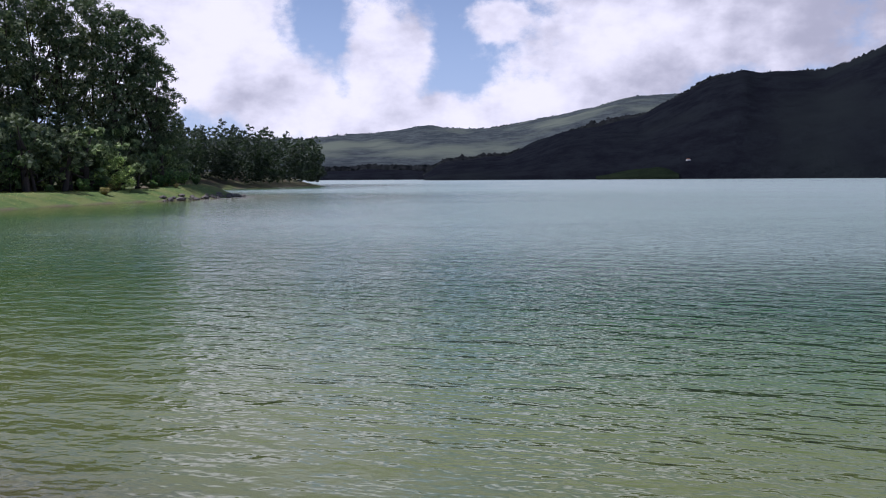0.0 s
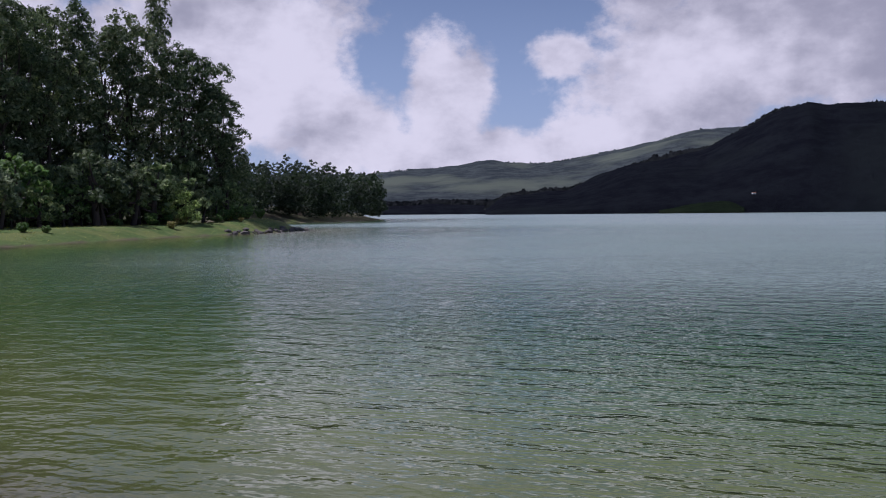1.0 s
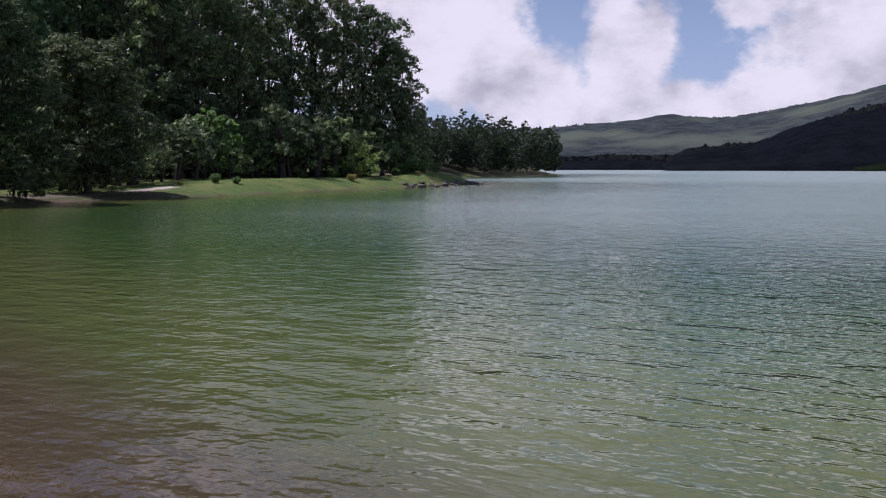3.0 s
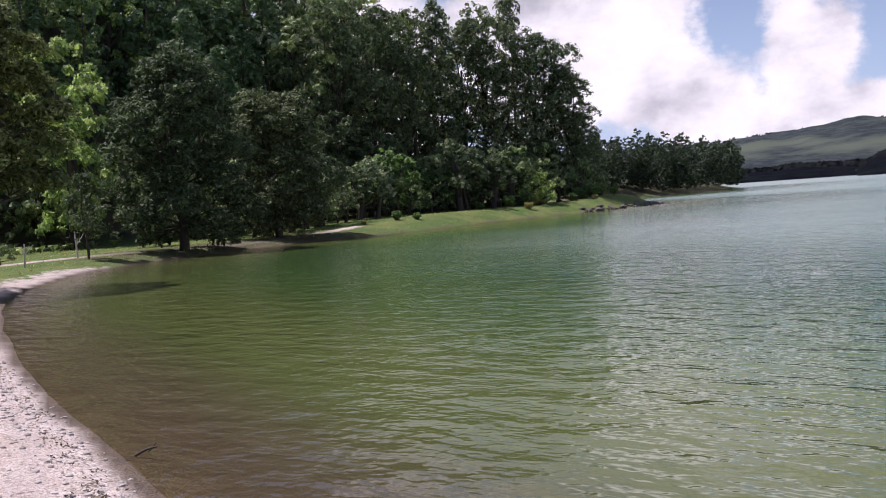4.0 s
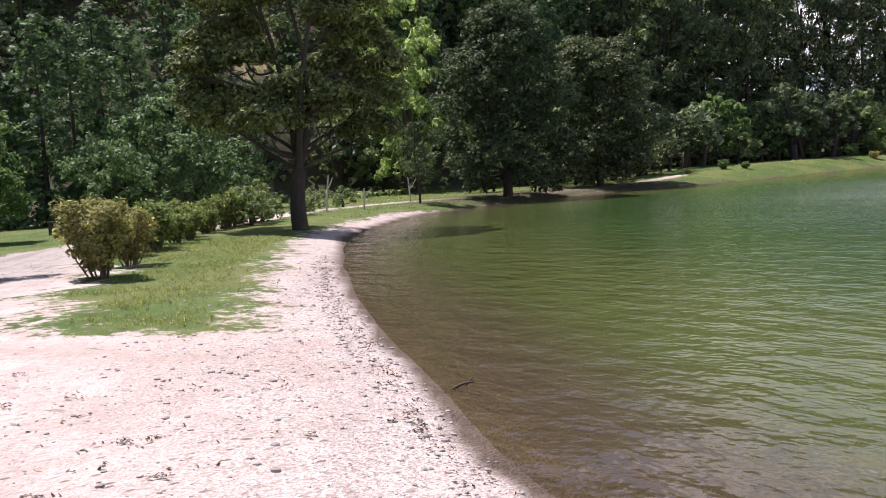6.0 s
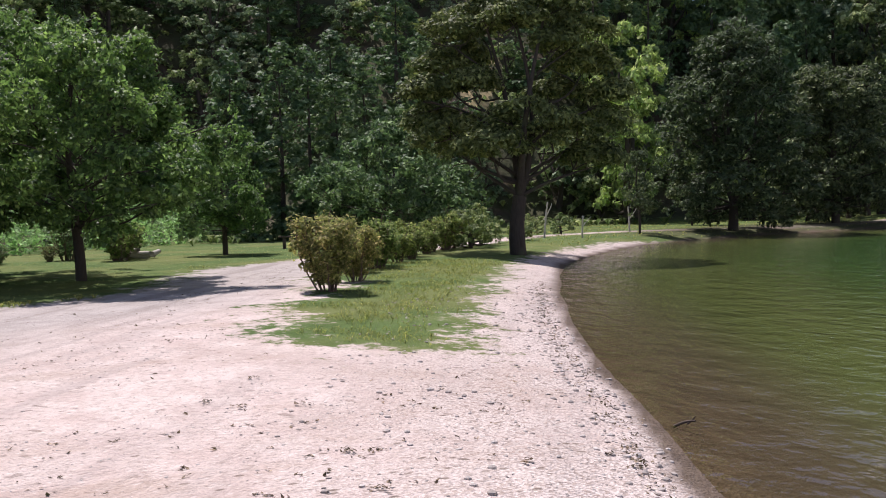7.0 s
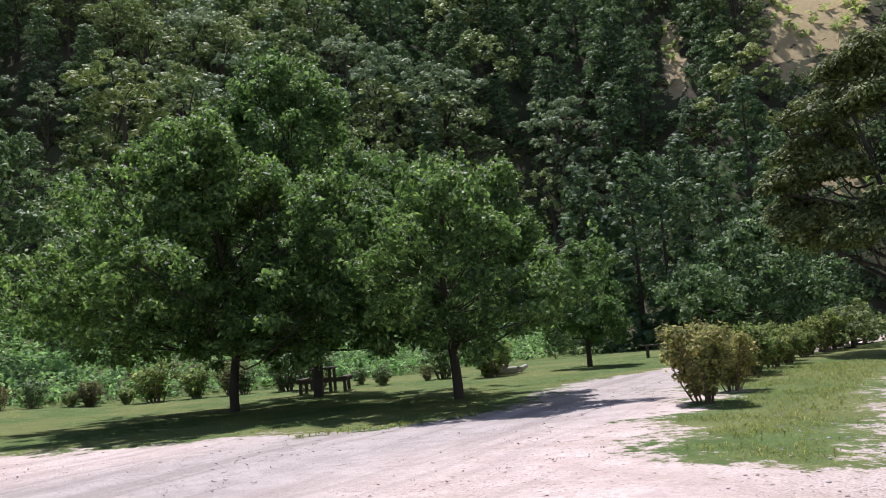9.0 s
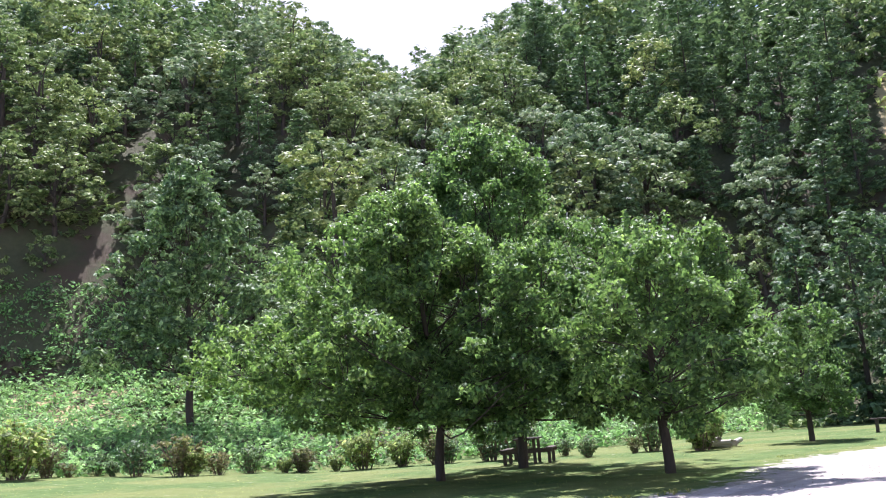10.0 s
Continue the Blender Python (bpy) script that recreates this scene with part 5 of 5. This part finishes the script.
pts = sow(44, 26000, (20, 120), (3.8, 24), lambda p, d, u, b, q, s: (b > 0.6) & (d > 0.45) & (q < 0.02 + 0.2 * (wave_noise(p[:, 0], p[:, 1], 1.4, 51) > 0.12)))[:2600]
v, f = leaves(r5, np.column_stack([pts + [0, 0, 0.008], np.full((len(pts), 2), 0.05), np.full(len(pts), 0.004)]), 2600, 0.034, 0.85, 0.42, 1.0, jitter=0.25, core=0.0)
tagged(new("beach_debris", grid_mesh("beach_debris", v, f, LEAF_DRY, smooth=False)), "scattered brown leaf chips and twigs on the sand", "debris", kind="stuff")
pts = sow(45, 30000, (20, 75), (3.8, 20), lambda p, d, u, b, q, s: (d > 0.12) & (d < 0.8) & (q < np.exp(-((d - 0.36) / 0.13) ** 2) * 0.9))[:2200]
v, f = leaves(r5, np.column_stack([pts + [0, 0, 0.012], np.full((len(pts), 2), 0.05), np.full(len(pts), 0.01)]), 1700, 0.03, 0.8, 0.4, 1.0, jitter=0.3, core=0.0)
tagged(new("flotsam", grid_mesh("flotsam", v, f, LEAF_DRY, smooth=False)), "washed-up green and brown leaves along the waterline", "debris", kind="stuff")

# added dark leaf patches that stand in for shaded hollows in the sand
HOLLOWS = [(-4.44, 3.76, 0.03), (-5.13, 2.96, 0.09), (-6.42, 3.32, 0.05), (-7.6, 3.48, 0.05), (-6.87, 2.8, 0.04), (-6.6, 2.95, 0.04), (-4.3, 2.75, 0.05), (-4.0, 2.35, 0.06)]
for i, (x, y, s) in enumerate(HOLLOWS):
    lobes = [(r5.normal(0, s * 0.7), r5.normal(0, s * 0.7), 0.015, s * 0.9, s * 0.5, 0.005) for _ in range(5)]
    v, f = leaves(r5, lobes, 30, 0.026, 0.9, 0.45, 0.9, jitter=0.15, core=0.0)
    ob = tagged(new("leaf_litter", grid_mesh("leaf_litter", v, f, LEAF_DRY, smooth=False)), "dark dry leaf scatter standing in for a small shaded sand hollow", "litter", "litter on the beach")
    ob.location = (x, y, height_at(x, y) + 0.004)
sv, sf = tubes([limb(r5, (-0.1, -0.03, -0.01), (0.06, 0.02, 0.05), 0.012, 0.007, 0, 0.05, 6), limb(r5, (0.0, 0.0, 0.02), (0.05, 0.03, 0.08), 0.008, 0.004, 0, 0.04, 4)], 6)
stick = tagged(new("driftwood_stick", grid_mesh("driftwood_stick", sv, sf, WOOD)), "small dark forked stick at the water's edge", "stick")
stick.location = (-5.02, 5.68, 0.0)

# rocks at the end of the point
rocks = sow(43, 9000, (11.6, 16.6), (76, 104), lambda p, d, u, b, q, s: (np.abs(d - 0.2) < 0.6) & (q < 0.6))[:70]
for i, p in enumerate(rocks):
    s = 0.14 + 0.36 * r5.random() ** 2
    ob = tagged(new("shore_rock", pebble_mesh("shore_rock", [np.zeros(3)], [s], ROCK, 50 + i)), "dark lava rock at the waterline of the point", "rock", "rocks on the point")
    ob.location = p + np.array([0, 0, 0.05])


# ---- picnic table, woodpile, posts, house ----
def box(bm, size, at, bevel=0.012, turn=0.0):
    m = Matrix.LocRotScale(at, Euler((0, 0, turn)), size)
    g = bmesh.ops.create_cube(bm, size=1.0, matrix=m)
    if bevel:
        edges = list({e for vv in g["verts"] for e in vv.link_edges})
        bmesh.ops.bevel(bm, geom=edges, offset=bevel, segments=2, affect="EDGES")


def boxes(name, specs, mat, parent, bevel=0.012):
    bm = bmesh.new()
    for size, at in specs:
        box(bm, size, at, bevel)
    me = bpy.data.meshes.new(name)
    bm.to_mesh(me)
    bm.free()
    me.materials.append(mat)
    return part(name, me, parent)


table = tagged(new("picnic_table"), "dark weathered wooden picnic table with two benches", "table")
for k in range(4):
    boxes("top_plank", [((1.75, 0.17, 0.045), (0, -0.27 + 0.18 * k, 0.74))], WOOD, table)
for s in (-1, 1):
    boxes("bench_plank", [((1.75, 0.26, 0.045), (0, 0.68 * s, 0.44))], WOOD, table)
    for t in (-1, 1):
        boxes("table_leg", [((0.1, 0.09, 0.72), (0.58 * s, 0.24 * t, 0.36))], WOOD, table)
    boxes("bench_beam", [((0.09, 1.6, 0.09), (0.58 * s, 0, 0.37))], WOOD, table)
    for t in (-1, 1):
        boxes("bench_leg", [((0.10, 0.10, 0.40), (0.58 * s, 0.68 * t, 0.2))], WOOD, table)
table.matrix_basis = pose(-31.2, 3.75, height_at(-31.2, 3.75), 0, 0, -14)

bench = tagged(new("wooden_bench"), "low dark wooden bench in the tree shade", "bench")
boxes("seat_plank", [((1.5, 0.3, 0.05), (0, 0, 0.44))], WOOD, bench)
for s in (-1, 1):
    boxes("bench_leg", [((0.1, 0.26, 0.44), (0.55 * s, 0, 0.2))], WOOD, bench)
bench.matrix_basis = pose(-33.0, 16.2, height_at(-33.0, 16.2), 0, 0, 60)

for i in range(7):
    L = r5.uniform(0.35, 0.8)
    lv, lf = tubes([limb(r5, (-L / 2, 0, 0), (L / 2, 0, 0.03), 0.09, 0.075, 0, 0.03, 4)], 9)
    ob = tagged(new("cut_log", grid_mesh("cut_log", lv, lf, PALE_WOOD)), "pale cut log lying on the lawn", "log", "logs on the lawn")
    ob.matrix_basis = pose(-31.2 + r5.normal(0, 0.4), 10.0 + r5.normal(0, 0.35), 0.40 + 0.06 * (i % 3), 0, r5.uniform(-10, 10), r5.uniform(0, 180))

for x, y, hgt, ang in ((-31.6, 26.8, 1.5, 8), (-33.4, 33.6, 1.2, -3), (-29.9, 27.4, 0.9, 3)):
    pv, pf = tubes([limb(r5, (0, 0, -0.1), (math.sin(radians(ang)) * hgt, 0, hgt), 0.045, 0.03, 0, 0.02, 5), limb(r5, (0, 0, hgt * 0.5), (0.35, 0.1, hgt * 0.95), 0.03, 0.012, 0, 0.05, 4)], 7)
    ob = tagged(new("tree_stake", grid_mesh("tree_stake", pv, pf, PALE_WOOD)), "pale leaning wooden stake on the lawn", "stake", "stakes on the lawn")
    ob.matrix_basis = pose(x, y, height_at(x, y), 0, 0, 20)

# dead pale trunks among the forest
for az, el, dd, hgt in ((80.0, 9.5, 63, 2.5), (93.3, 9.2, 59, 2.8)):
    x, y = -math.sin(radians(az)) * dd, math.cos(radians(az)) * dd
    z = 1.65 + dd * math.tan(radians(el))
    g = height_at(x, y)
    pv, pf = tubes([limb(r5, (0, 0, 0), (0.3, 0.2, z - g + hgt), 0.12, 0.05, 0, 0.02, 6)], 7)
    ob = tagged(new("dead_tree", grid_mesh("dead_tree", pv, pf, BARK_PALE)), "bare pale dead trunk on the wooded slope", "tree", "dead trunks on the slope")
    ob.matrix_basis = pose(x, y, g - 0.2)

house = tagged(new("lakeside_house"), "small white house with a clay roof across the lake", "house")
hx, hy = -math.sin(radians(-14.1)) * 640, math.cos(radians(-14.1)) * 640
boxes("wall", [((9, 6, 3.2), (0, 0, 1.6))], WALL_WHITE, house, 0.0)
bm = bmesh.new()
vs = [bm.verts.new(c) for c in ((-4.8, -3.4, 3.2), (4.8, -3.4, 3.2), (4.8, 3.4, 3.2), (-4.8, 3.4, 3.2), (-4.8, 0, 5.0), (4.8, 0, 5.0))]
for fc in ((0, 1, 5, 4), (2, 3, 4, 5), (1, 2, 5), (3, 0, 4), (3, 2, 1, 0)):
    bm.faces.new([vs[k] for k in fc])
me = bpy.data.meshes.new("roof")
bm.to_mesh(me)
bm.free()
me.materials.append(ROOF)
part("roof", me, house)
house.matrix_basis = pose(hx, hy, 11.6, 0, 0, 20) @ Matrix.Diagonal((0.25, 0.25, 0.25, 1))
